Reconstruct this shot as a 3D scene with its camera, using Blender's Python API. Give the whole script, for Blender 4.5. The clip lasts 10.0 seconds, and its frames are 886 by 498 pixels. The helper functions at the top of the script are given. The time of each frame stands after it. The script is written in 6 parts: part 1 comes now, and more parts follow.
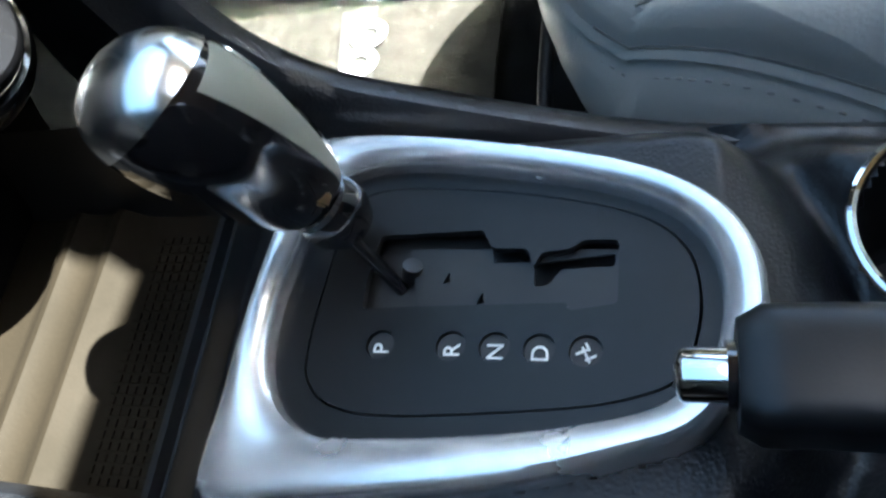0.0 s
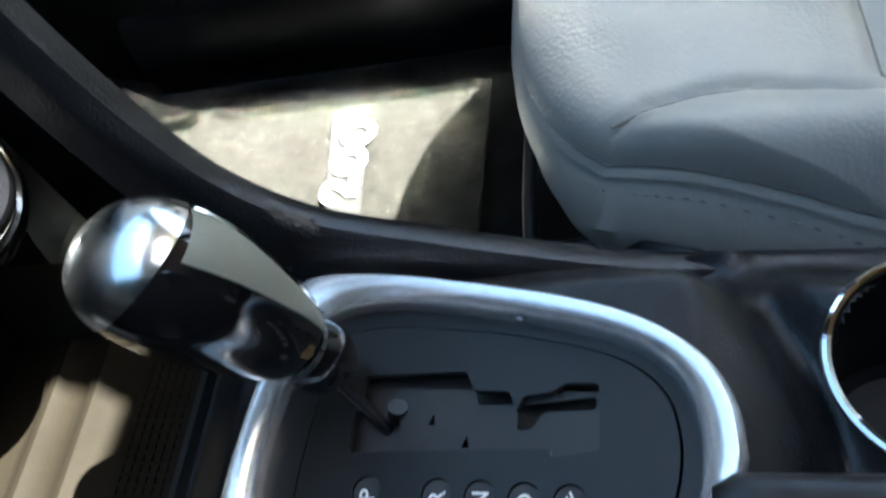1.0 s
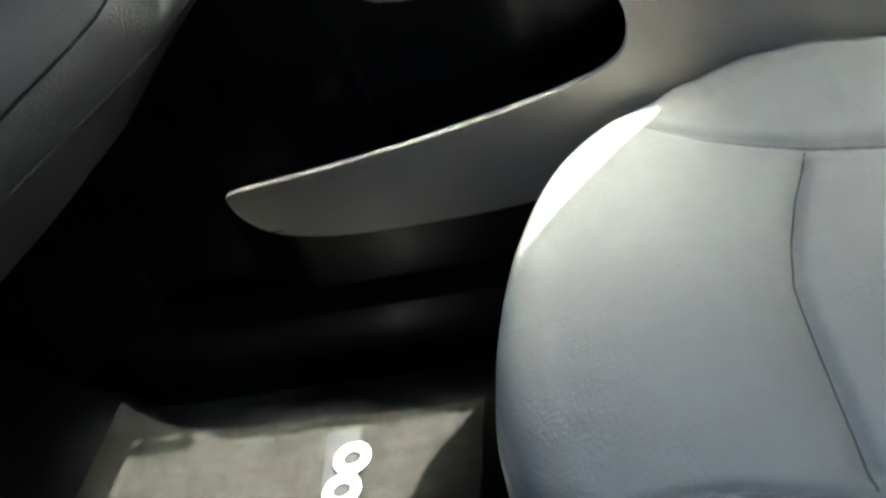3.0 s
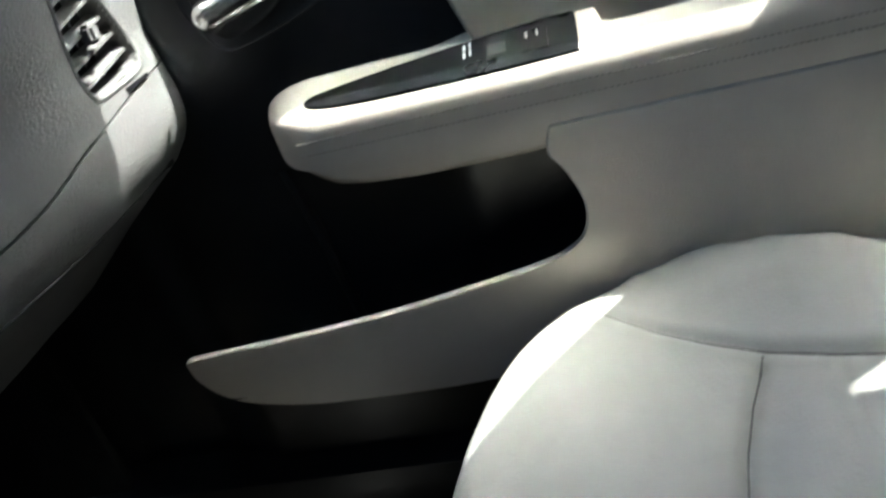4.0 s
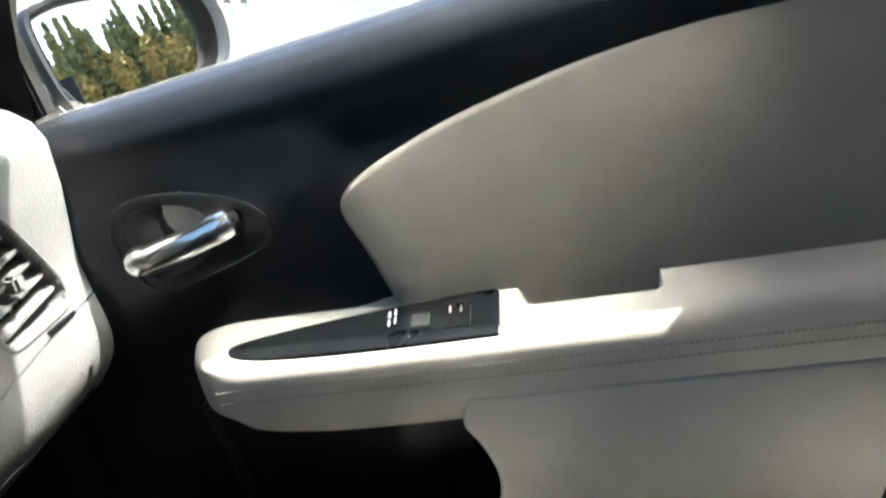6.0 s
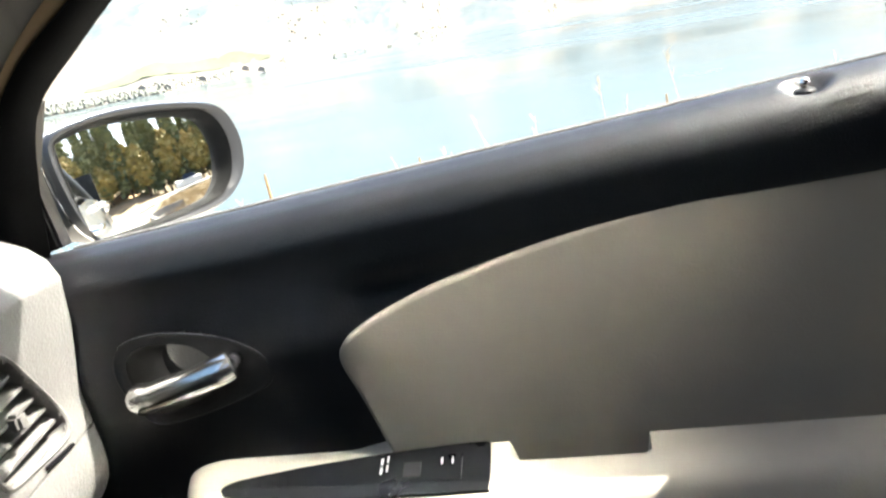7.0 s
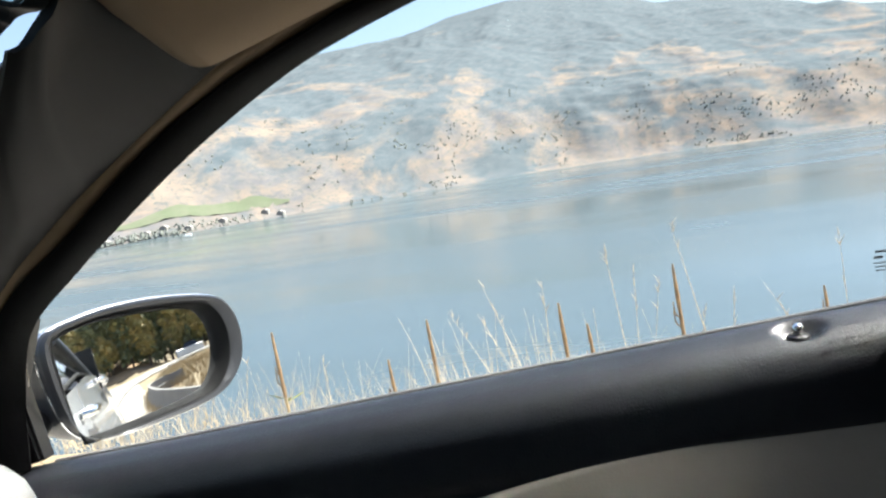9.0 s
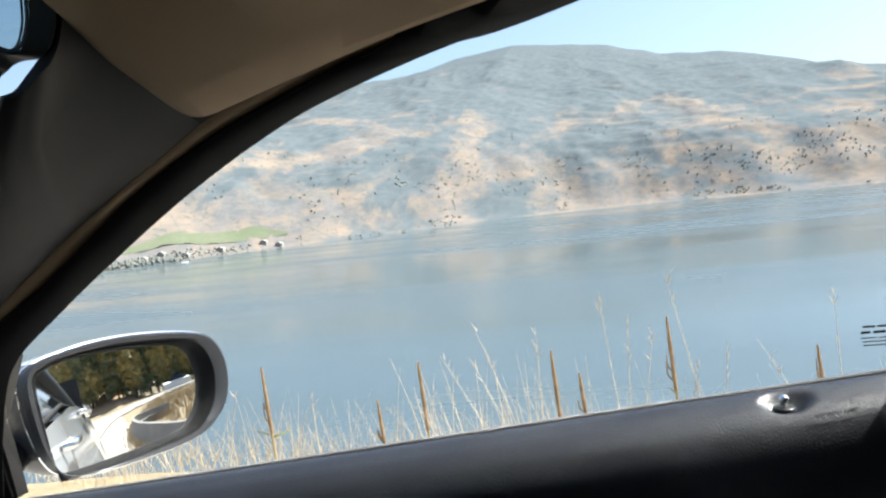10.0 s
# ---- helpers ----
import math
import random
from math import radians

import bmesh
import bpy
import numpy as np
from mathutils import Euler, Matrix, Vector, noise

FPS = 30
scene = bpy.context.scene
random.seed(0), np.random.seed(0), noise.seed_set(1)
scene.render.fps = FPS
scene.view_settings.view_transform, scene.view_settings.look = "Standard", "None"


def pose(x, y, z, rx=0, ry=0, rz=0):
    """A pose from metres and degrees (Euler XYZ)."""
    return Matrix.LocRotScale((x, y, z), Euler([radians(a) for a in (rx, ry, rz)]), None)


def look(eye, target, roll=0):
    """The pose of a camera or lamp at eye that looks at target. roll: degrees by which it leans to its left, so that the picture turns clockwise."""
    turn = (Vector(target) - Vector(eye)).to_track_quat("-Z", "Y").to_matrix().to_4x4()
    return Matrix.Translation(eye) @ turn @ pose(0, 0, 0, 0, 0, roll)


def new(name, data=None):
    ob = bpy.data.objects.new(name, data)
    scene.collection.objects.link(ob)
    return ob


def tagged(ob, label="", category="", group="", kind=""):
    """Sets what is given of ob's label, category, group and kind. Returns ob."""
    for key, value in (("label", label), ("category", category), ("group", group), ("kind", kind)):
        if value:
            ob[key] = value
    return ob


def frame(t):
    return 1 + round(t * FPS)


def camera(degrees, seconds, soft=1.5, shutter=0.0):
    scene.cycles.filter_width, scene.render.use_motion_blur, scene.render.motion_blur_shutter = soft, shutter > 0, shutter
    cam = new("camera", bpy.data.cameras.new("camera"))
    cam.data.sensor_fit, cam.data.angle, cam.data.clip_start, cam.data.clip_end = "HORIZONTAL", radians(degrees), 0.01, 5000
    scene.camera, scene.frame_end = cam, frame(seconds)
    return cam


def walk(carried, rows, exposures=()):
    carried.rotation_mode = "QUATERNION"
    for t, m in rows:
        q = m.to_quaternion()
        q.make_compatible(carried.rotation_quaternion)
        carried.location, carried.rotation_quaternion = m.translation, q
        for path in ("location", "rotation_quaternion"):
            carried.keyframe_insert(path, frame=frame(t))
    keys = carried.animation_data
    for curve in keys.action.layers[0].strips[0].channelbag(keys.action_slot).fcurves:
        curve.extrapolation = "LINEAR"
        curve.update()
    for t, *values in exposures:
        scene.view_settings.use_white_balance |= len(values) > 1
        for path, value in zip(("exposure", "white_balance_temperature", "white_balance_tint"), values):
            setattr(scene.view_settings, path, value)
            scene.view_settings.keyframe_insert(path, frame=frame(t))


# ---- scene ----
cam = camera(58.0, 10.0, soft=2.3, shutter=0.4)
PATH = [
    (0, (0.068, -0.103, 0.651), (-0.511, 0.802, -1.036), -29.5),
    (0.5, (0.072, -0.094, 0.657), (-0.491, 0.885, -0.994), -28.1),
    (1, (0.076, -0.081, 0.668), (-0.488, 0.972, -0.936), -27.2),
    (1.5, (0.08, -0.064, 0.68), (-0.468, 1.095, -0.854), -25.6),
    (2, (0.086, -0.049, 0.695), (-0.445, 1.222, -0.755), -24.3),
    (2.5, (0.089, -0.035, 0.704), (-0.422, 1.345, -0.651), -22.9),
    (2.7, (0.093, -0.026, 0.71), (-0.417, 1.41, -0.587), -22.6),
    (3.8, (0.134, 0.019, 0.726), (-0.375, 1.679, -0.267), -19.3),
    (4, (0.145, 0.031, 0.738), (-0.327, 1.719, -0.225), -18.5),
    (4.5, (0.172, 0.057, 0.766), (-0.256, 1.783, -0.151), -16.6),
    (5, (0.205, 0.076, 0.79), (-0.187, 1.841, -0.064), -15.2),
    (5.5, (0.216, 0.092, 0.814), (-0.181, 1.873, -0.004), -14.2),
    (6.8, (0.229, 0.103, 0.899), (-0.15, 1.971, 0.291), -10.3),
    (7, (0.236, 0.106, 0.912), (-0.147, 1.981, 0.329), -10.0),
    (7.5, (0.25, 0.115, 0.927), (-0.159, 2.009, 0.43), -9.4),
    (8, (0.246, 0.12, 0.945), (-0.15, 2.04, 0.547), -9.6),
    (8.5, (0.253, 0.126, 0.961), (-0.135, 2.063, 0.648), -9.3),
    (9, (0.258, 0.13, 0.973), (-0.109, 2.082, 0.744), -8.5),
    (9.5, (0.261, 0.132, 0.98), (-0.093, 2.093, 0.808), -6.9),
    (10, (0.265, 0.133, 0.984), (-0.085, 2.098, 0.85), -5.9),
]

# ---- light ----
EXPOSURES = [(0.0, 4.5, 5900, 2), (1.0, 4.35, 5900, 2), (1.5, 4.1, 5950, 1), (2.0, 3.65, 5950, 0), (2.5, 3.2, 5950, 0), (4.0, 2.82, 5950, 4), (5.5, 3.12, 5950, 6), (7.0, 2.9, 6550, 10), (7.5, 2.7, 6550, 10), (8.0, 2.4, 6350, 10), (8.5, 2.15, 6200, 10), (9.0, 1.95, 6100, 10), (10.0, 1.8, 6050, 10)]
walk(cam, [(t, look(eye, target, roll)) for t, eye, target, roll in PATH], EXPOSURES)

SUN_WAY = Vector((0.675, 0.20, 1.0)).normalized()          # from the place towards the sun: behind and high
world = bpy.data.worlds.new("sky")
scene.world = world
world.use_nodes = True
wn = world.node_tree
sky = wn.nodes.new("ShaderNodeTexSky")
sky.sky_type = "NISHITA"
sky.sun_disc = False
sky.sun_elevation = math.asin(SUN_WAY.z)
sky.sun_rotation = math.atan2(SUN_WAY.x, SUN_WAY.y)
sky.air_density, sky.dust_density, sky.ozone_density = 1.0, 2.6, 1.0
wn.nodes["Background"].inputs["Strength"].default_value = 0.07
wn.links.new(sky.outputs[0], wn.nodes["Background"].inputs["Color"])
sun_data = bpy.data.lights.new("sun", "SUN")
sun_data.energy, sun_data.angle, sun_data.color = 4.8, radians(0.6), (1.0, 0.94, 0.84)
sun = new("sun", sun_data)
sun.matrix_world = look((0, 0, 30), Vector((0, 0, 30)) - SUN_WAY)


# ---- materials ----
def material(name, colour, rough=0.5, metal=0.0, other=None, scale=8.0, mix=0.5, bump=0.0, bump_scale=200.0,
             rough_vary=0.08, coat=0.0, specular=0.5, fine=None, voronoi=False):
    """A surface with a colour that drifts at two scales, uneven gloss and a fine relief (scales per metre)."""
    m = bpy.data.materials.new(name)
    m.use_nodes = True
    nt = m.node_tree
    b = nt.nodes["Principled BSDF"]
    where = nt.nodes.new("ShaderNodeTexCoord").outputs["Object"]
    large = nt.nodes.new("ShaderNodeTexNoise")
    large.inputs["Scale"].default_value, large.inputs["Detail"].default_value = scale, 5
    nt.links.new(where, large.inputs["Vector"])
    small = nt.nodes.new("ShaderNodeTexNoise")
    small.inputs["Scale"].default_value, small.inputs["Detail"].default_value = fine or scale * 14, 3
    nt.links.new(where, small.inputs["Vector"])
    add = nt.nodes.new("ShaderNodeMath")
    add.operation = "MULTIPLY_ADD"
    nt.links.new(small.outputs[0], add.inputs[0])
    add.inputs[1].default_value = 0.4
    nt.links.new(large.outputs[0], add.inputs[2])
    ramp = nt.nodes.new("ShaderNodeMapRange")
    ramp.inputs["From Min"].default_value, ramp.inputs["From Max"].default_value = 0.45, 0.95
    ramp.inputs["To Max"].default_value = mix * 2
    nt.links.new(add.outputs[0], ramp.inputs[0])
    cm = nt.nodes.new("ShaderNodeMix")
    cm.data_type = "RGBA"
    cm.inputs[6].default_value = (*colour, 1)
    cm.inputs[7].default_value = (*(other or tuple(c * 0.82 for c in colour)), 1)
    nt.links.new(ramp.outputs[0], cm.inputs[0])
    nt.links.new(cm.outputs[2], b.inputs["Base Color"])
    rr = nt.nodes.new("ShaderNodeMapRange")
    rr.inputs["To Min"].default_value, rr.inputs["To Max"].default_value = max(0.0, rough - rough_vary), min(1.0, rough + rough_vary)
    nt.links.new(large.outputs[0], rr.inputs[0])
    nt.links.new(rr.outputs[0], b.inputs["Roughness"])
    b.inputs["Metallic"].default_value = metal
    b.inputs["Specular IOR Level"].default_value = specular
    b.inputs["Coat Weight"].default_value = coat
    b.inputs["Coat Roughness"].default_value = 0.08
    if bump:
        if voronoi:
            tex = nt.nodes.new("ShaderNodeTexVoronoi")
            tex.feature = "SMOOTH_F1"
        else:
            tex = nt.nodes.new("ShaderNodeTexNoise")
            tex.inputs["Detail"].default_value = 3
        tex.inputs["Scale"].default_value = bump_scale
        nt.links.new(where, tex.inputs["Vector"])
        bn = nt.nodes.new("ShaderNodeBump")
        bn.inputs["Strength"].default_value, bn.inputs["Distance"].default_value = bump, 0.35 / bump_scale
        nt.links.new(tex.outputs[0], bn.inputs["Height"])
        nt.links.new(bn.outputs[0], b.inputs["Normal"])
    return m


DASH = material("grained dashboard vinyl", (0.088, 0.0865, 0.084), 0.42, other=(0.074, 0.073, 0.0715), scale=5, bump=0.5, bump_scale=420, voronoi=True)
VINYL = material("dark grained vinyl", (0.0068, 0.0074, 0.0092), 0.34, other=(0.0050, 0.0055, 0.0070), scale=5, bump=0.5, bump_scale=700, voronoi=True, specular=0.34)
PLASTIC = material("dark moulded plastic", (0.0080, 0.0086, 0.0100), 0.38, other=(0.0058, 0.0062, 0.0072), scale=9, specular=0.3, bump=0.12, bump_scale=900)
SWITCH = material("dark satin switch panel", (0.0035, 0.0038, 0.0045), 0.28, scale=10, specular=0.22)
PILLAR = material("black pillar plastic", (0.0042, 0.0041, 0.0040), 0.55, other=(0.003, 0.003, 0.003), scale=9, specular=0.2, bump=0.15, bump_scale=900)
BLACK = material("flat black plastic", (0.006, 0.006, 0.0065), 0.5, scale=12, bump=0.1, bump_scale=500)
GLOSS = material("glossy black plastic", (0.008, 0.008, 0.009), 0.10, scale=10, coat=0.6)
CARPET_DARK = material("dark carpet", (0.008, 0.008, 0.008), 0.95, other=(0.004, 0.004, 0.004), scale=30, bump=1.0, bump_scale=700, specular=0.1)
CARPET = material("charcoal carpet", (0.024, 0.0222, 0.0186), 0.95, other=(0.0163, 0.0151, 0.0126), scale=22, mix=0.6, bump=1.0, bump_scale=480, specular=0.1, fine=420)
LEATHER = material("pale grey leather", (0.385, 0.378, 0.342), 0.46, other=(0.35, 0.342, 0.306), scale=6, bump=0.28, bump_scale=420, voronoi=True)
DOOR_BEIGE = material("beige door vinyl", (0.42, 0.385, 0.33), 0.50, other=(0.385, 0.35, 0.30), scale=6, bump=0.25, bump_scale=500, voronoi=True)
INSERT_VINYL = material("taupe smooth door vinyl", (0.27, 0.240, 0.200), 0.52, other=(0.247, 0.218, 0.183), scale=6, bump=0.25, bump_scale=500, voronoi=True)
SEAM = material("dark seam cord", (0.16, 0.155, 0.14), 0.8, scale=200)
THREAD = material("grey sewing thread", (0.22, 0.21, 0.19), 0.7, scale=300)
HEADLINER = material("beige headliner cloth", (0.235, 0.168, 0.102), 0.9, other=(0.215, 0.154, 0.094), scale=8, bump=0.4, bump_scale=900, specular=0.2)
CHROME = material("polished chrome", (0.80, 0.80, 0.79), 0.06, metal=1.0, other=(0.74, 0.74, 0.73), scale=20, rough_vary=0.03)
SATIN = material("satin silver trim", (0.93, 0.93, 0.94), 0.26, metal=0.80, other=(0.90, 0.90, 0.91), scale=14, rough_vary=0.05)
BRIGHT = material("brushed bright chrome", (0.93, 0.93, 0.92), 0.20, metal=1.0, other=(0.82, 0.82, 0.81), scale=20, rough_vary=0.05)
RUBBER = material("black rubber", (0.004, 0.004, 0.004), 0.8, scale=20, specular=0.15, bump=0.2, bump_scale=400)
TRAY = material("dark taupe rubber liner", (0.0125, 0.0095, 0.0060), 0.75, other=(0.009, 0.007, 0.0043), scale=20, bump=0.2, bump_scale=500, specular=0.08)
PANEL_GLOSS = material("glossy grey green inlay", (0.20, 0.205, 0.17), 0.35, scale=12)
WHITE_PRINT = material("white print", (0.75, 0.75, 0.73), 0.5, scale=50)
PAINT = material("white car paint", (0.66, 0.67, 0.68), 0.22, other=(0.63, 0.64, 0.65), scale=4, coat=1.0)
GREY_TAG = material("grey woven tag", (0.020, 0.0188, 0.0165), 0.9, scale=90, bump=0.6, bump_scale=900)
MIRROR = bpy.data.materials.new("mirror glass")
MIRROR.use_nodes = True
MIRROR.node_tree.nodes["Principled BSDF"].inputs["Base Color"].default_value = (0.86, 0.87, 0.86, 1)
MIRROR.node_tree.nodes["Principled BSDF"].inputs["Metallic"].default_value = 1.0
MIRROR.node_tree.nodes["Principled BSDF"].inputs["Roughness"].default_value = 0.015
GLASS = bpy.data.materials.new("window glass")
GLASS.use_nodes = True
GLASS.node_tree.nodes["Principled BSDF"].inputs["Base Color"].default_value = (0.97, 1.0, 0.98, 1)
GLASS.node_tree.nodes["Principled BSDF"].inputs["Transmission Weight"].default_value = 1.0
GLASS.node_tree.nodes["Principled BSDF"].inputs["Roughness"].default_value = 0.0
GLASS.node_tree.nodes["Principled BSDF"].inputs["IOR"].default_value = 1.13


# ---- mesh helpers ----
def part(name, bm, mat, parent=None, label="", smooth=True):
    """Links a bmesh as one mesh object, under a thing or a part."""
    me = bpy.data.meshes.new(name)
    bmesh.ops.recalc_face_normals(bm, faces=bm.faces)
    bm.to_mesh(me)
    bm.free()
    me.materials.append(mat)
    if smooth:
        me.shade_smooth()
        me.set_sharp_from_angle(angle=radians(38))
    ob = new(name, me)
    if parent:
        ob.parent = parent
    return tagged(ob, label)


def thing(name, label, category, kind="", group=""):
    return tagged(new(name), label, category, group, kind)


def spline(points, per=8, closed=False):
    """A smooth line through the points (Catmull-Rom)."""
    p = [Vector(q) for q in points]
    n, out = len(p), []
    for i in range(n if closed else n - 1):
        if closed:
            a, b, c, d = p[i - 1], p[i], p[(i + 1) % n], p[(i + 2) % n]
        else:
            b, c = p[i], p[i + 1]
            a = p[i - 1] if i else b + (b - c)
            d = p[i + 2] if i + 2 < n else c + (c - b)
        for k in range(per):
            t = k / per
            out.append(0.5 * ((2 * b) + (c - a) * t + (2 * a - 5 * b + 4 * c - d) * t * t + (3 * b - a - 3 * c + d) * t ** 3))
    if not closed:
        out.append(p[-1])
    return out


def loft(rings, close=False, cap=False):
    """A skin over rows of points."""
    bm = bmesh.new()
    rows = [[bm.verts.new(q) for q in ring] for ring in rings]
    for r, s in zip(rows, rows[1:]):
        n = len(r)
        for i in range(n if close else n - 1):
            bm.faces.new((r[i], r[(i + 1) % n], s[(i + 1) % n], s[i]))
    if cap:
        bm.faces.new(rows[0][::-1])
        bm.faces.new(rows[-1])
    return bm


def tube(path, radius, sides=8, flat=1.0, up=Vector((0, 0, 1))):
    """A round or flattened bar along a line; radius may be a number or one per point."""
    path = [Vector(q) for q in path]
    rings = []
    for i, q in enumerate(path):
        way = (path[min(i + 1, len(path) - 1)] - path[max(i - 1, 0)]).normalized()
        side = way.cross(up)
        side = side.normalized() if side.length > 1e-4 else Vector((1, 0, 0))
        over = side.cross(way).normalized()
        r = radius[i] if isinstance(radius, (list, tuple)) else radius
        rings.append([q + side * math.cos(a) * r + over * math.sin(a) * r * flat for a in (2 * math.pi * k / sides for k in range(sides))])
    return loft(rings, True, True)


def slab(outline, way, depth, bevel=0.0, segments=2):
    """A plate: a closed outline pushed along a way, its rim rounded."""
    bm = bmesh.new()
    f = bm.faces.new([bm.verts.new(q) for q in outline])
    got = bmesh.ops.extrude_face_region(bm, geom=[f])
    moved = [g for g in got["geom"] if isinstance(g, bmesh.types.BMVert)]
    bmesh.ops.translate(bm, vec=Vector(way) * depth, verts=moved)
    bmesh.ops.recalc_face_normals(bm, faces=bm.faces)
    if bevel:
        edges = [e for e in bm.edges if any(len(q.verts) > 4 for q in e.link_faces)]
        bmesh.ops.bevel(bm, geom=edges, offset=bevel, segments=segments, affect="EDGES", clamp_overlap=True)
    bmesh.ops.triangulate(bm, faces=[q for q in bm.faces if len(q.verts) > 4])
    return bm


def box(x0, y0, z0, x1, y1, z1, bevel=0.0):
    bm = bmesh.new()
    bmesh.ops.create_cube(bm, size=1, matrix=Matrix.Translation(((x0 + x1) / 2, (y0 + y1) / 2, (z0 + z1) / 2)) @ Matrix.Diagonal((x1 - x0, y1 - y0, z1 - z0, 1)))
    if bevel:
        bmesh.ops.bevel(bm, geom=bm.edges[:], offset=bevel, segments=2, affect="EDGES", clamp_overlap=True)
    return bm


def grid(us, vs, at):
    """A sheet of points at(u, v)."""
    return loft([[at(u, v) for v in vs] for u in us])


def thick(bm, d):
    """Gives an open sheet a thickness."""
    bmesh.ops.recalc_face_normals(bm, faces=bm.faces)
    bmesh.ops.solidify(bm, geom=bm.faces[:], thickness=d)
    return bm


def lerp(a, b, t):
    return a + (b - a) * t


def step(a, b, x):
    t = min(1.0, max(0.0, (x - a) / (b - a)))
    return t * t * (3 - 2 * t)


def table(x, pairs):
    """Piecewise straight interpolation."""
    if x <= pairs[0][0]:
        return pairs[0][1]
    for (a, va), (b, vb) in zip(pairs, pairs[1:]):
        if x <= b:
            return va + (vb - va) * (x - a) / (b - a)
    return pairs[-1][1]


def span(a, b, n):
    return [a + (b - a) * k / n for k in range(n + 1)]


def inside(poly, p):
    """Whether p lies inside a closed outline."""
    odd = False
    for a, b in zip(poly, poly[1:] + poly[:1]):
        if (a.y > p.y) != (b.y > p.y) and p.x < a.x + (p.y - a.y) * (b.x - a.x) / (b.y - a.y):
            odd = not odd
    return odd


def polar(points, centre, n=120):
    """The radius of a closed outline at n even angles round a centre."""
    c = Vector(centre)
    p = [Vector(q) - c for q in points]
    out = []
    for k in range(n):
        a = 2 * math.pi * k / n
        d = Vector((math.cos(a), math.sin(a)))
        best = None
        for q, r in zip(p, p[1:] + p[:1]):
            e = r - q
            det = d.x * -e.y + d.y * e.x
            if abs(det) < 1e-12:
                continue
            s = (q.x * -e.y + q.y * e.x) / det
            t = (d.x * q.y - d.y * q.x) / det
            if s > 0 and -1e-6 <= t <= 1 + 1e-6:
                best = max(best or 0, s)
        out.append(c + d * best)
    return out


# ---- the car's shell ----
def sill(x):
    return 0.775 + 0.10 * x


def lean(z, y0=0.735):
    """How far out the side window's plane stands at a height."""
    return y0 - (z - 0.80) * 0.42


floor = part("floor", thick(grid(span(-1.0, 1.6, 26), span(-0.78, 0.715, 20), lambda x, y: Vector((x, y, -0.012 + 0.003 * noise.noise((x * 9, y * 9, 0)) + 0.42 * step(-0.62, -1.0, x)))), 0.02), CARPET_DARK, None, "dark carpeted car floor rising to the toe board")
tagged(floor, category="floor", kind="structure")
wall = part("wall_front", box(-1.04, -0.78, -0.05, -1.0, 0.80, 0.74), BLACK, None, "dark bulkhead in front of the footwell")
tagged(wall, category="wall", kind="structure")
wall = part("wall_rear", box(1.56, -0.78, -0.05, 1.60, 0.80, 1.0), VINYL, None, "dark rear bulkhead of the cabin")
tagged(wall, category="wall", kind="structure")
part_kick = part("trim_sill", loft([[Vector((x, 0.655, -0.01)), Vector((x, 0.652, 0.07)), Vector((x, 0.664, 0.105)), Vector((x, 0.70, 0.115)), Vector((x, 0.76, 0.10))] for x in span(-0.6, 0.9, 12)]), PLASTIC, None, "dark plastic scuff trim along the door sill")
tagged(part_kick, category="trim", kind="structure")
wall = part("trim_kick_panel", thick(loft([[Vector((x, 0.69 - 0.03 * step(-0.5, -0.9, x), z)) for z in span(0.0, 0.70, 8)] for x in span(-1.0, -0.52, 8)]), 0.01), CARPET_DARK, None, "dark kick panel beside the footwell")
tagged(wall, category="trim", kind="structure")

# Roof lining: crowned, with a rounded corner above the front pillar.
def roof_edge(x):
    return table(x, [(-0.05, 1.075), (0.05, 1.075), (0.12, 1.096), (0.25, 1.120), (0.6, 1.144), (0.85, 1.145), (1.1, 1.10), (1.5, 0.98)])


def roof_at(x, v):
    """v from -1 (driver) to 1 (passenger)."""
    ze = roof_edge(x)
    # Unseen edge drawn in to let sun onto the mat, then out again behind.
    half = lean(ze, 0.70) - 0.066 * step(0.26, 0.55, x) + 0.076 * step(0.56, 0.74, x)
    return Vector((x, v * half, ze + (1 - abs(v) ** 2.6) * 0.055))


# An unseen opening, added in the roof so that sun falls on the console.
def sun_opening(bm):
    gone = [f for f in bm.faces if 0.23 < f.calc_center_median().x < 0.395 and -0.27 < f.calc_center_median().y < 0.24]
    bmesh.ops.delete(bm, geom=gone, context="FACES")
    return bm


def cut_corner(bm):
    """Leaves room for the rounded corner over the passenger's pillar."""
    gone = [f for f in bm.faces if f.calc_center_median().y > 0.36 and f.calc_center_median().x < 0.10]
    bmesh.ops.delete(bm, geom=gone, context="FACES")
    return bm


ceiling = part("ceiling", thick(cut_corner(sun_opening(grid(span(0.0, 1.58, 72), span(-1, 1, 48), roof_at))), 0.03), HEADLINER, None, "beige cloth headliner in shade")
tagged(ceiling, category="headliner", kind="structure")

# Unseen wall without windows, added up to the roof to dim the cabin.
wall = part("wall_driver_side", loft([[Vector((x, -0.76, -0.05)), Vector((x, -0.76, 0.78)), Vector((x, -0.57, max(0.80, roof_edge(x) + 0.02)))] for x in [-1.0, -0.6, -0.3, -0.1] + span(0.0, 1.58, 16)]), VINYL, None, "unseen dark wall closing the driver's side against daylight")
tagged(wall, category="wall", kind="structure")

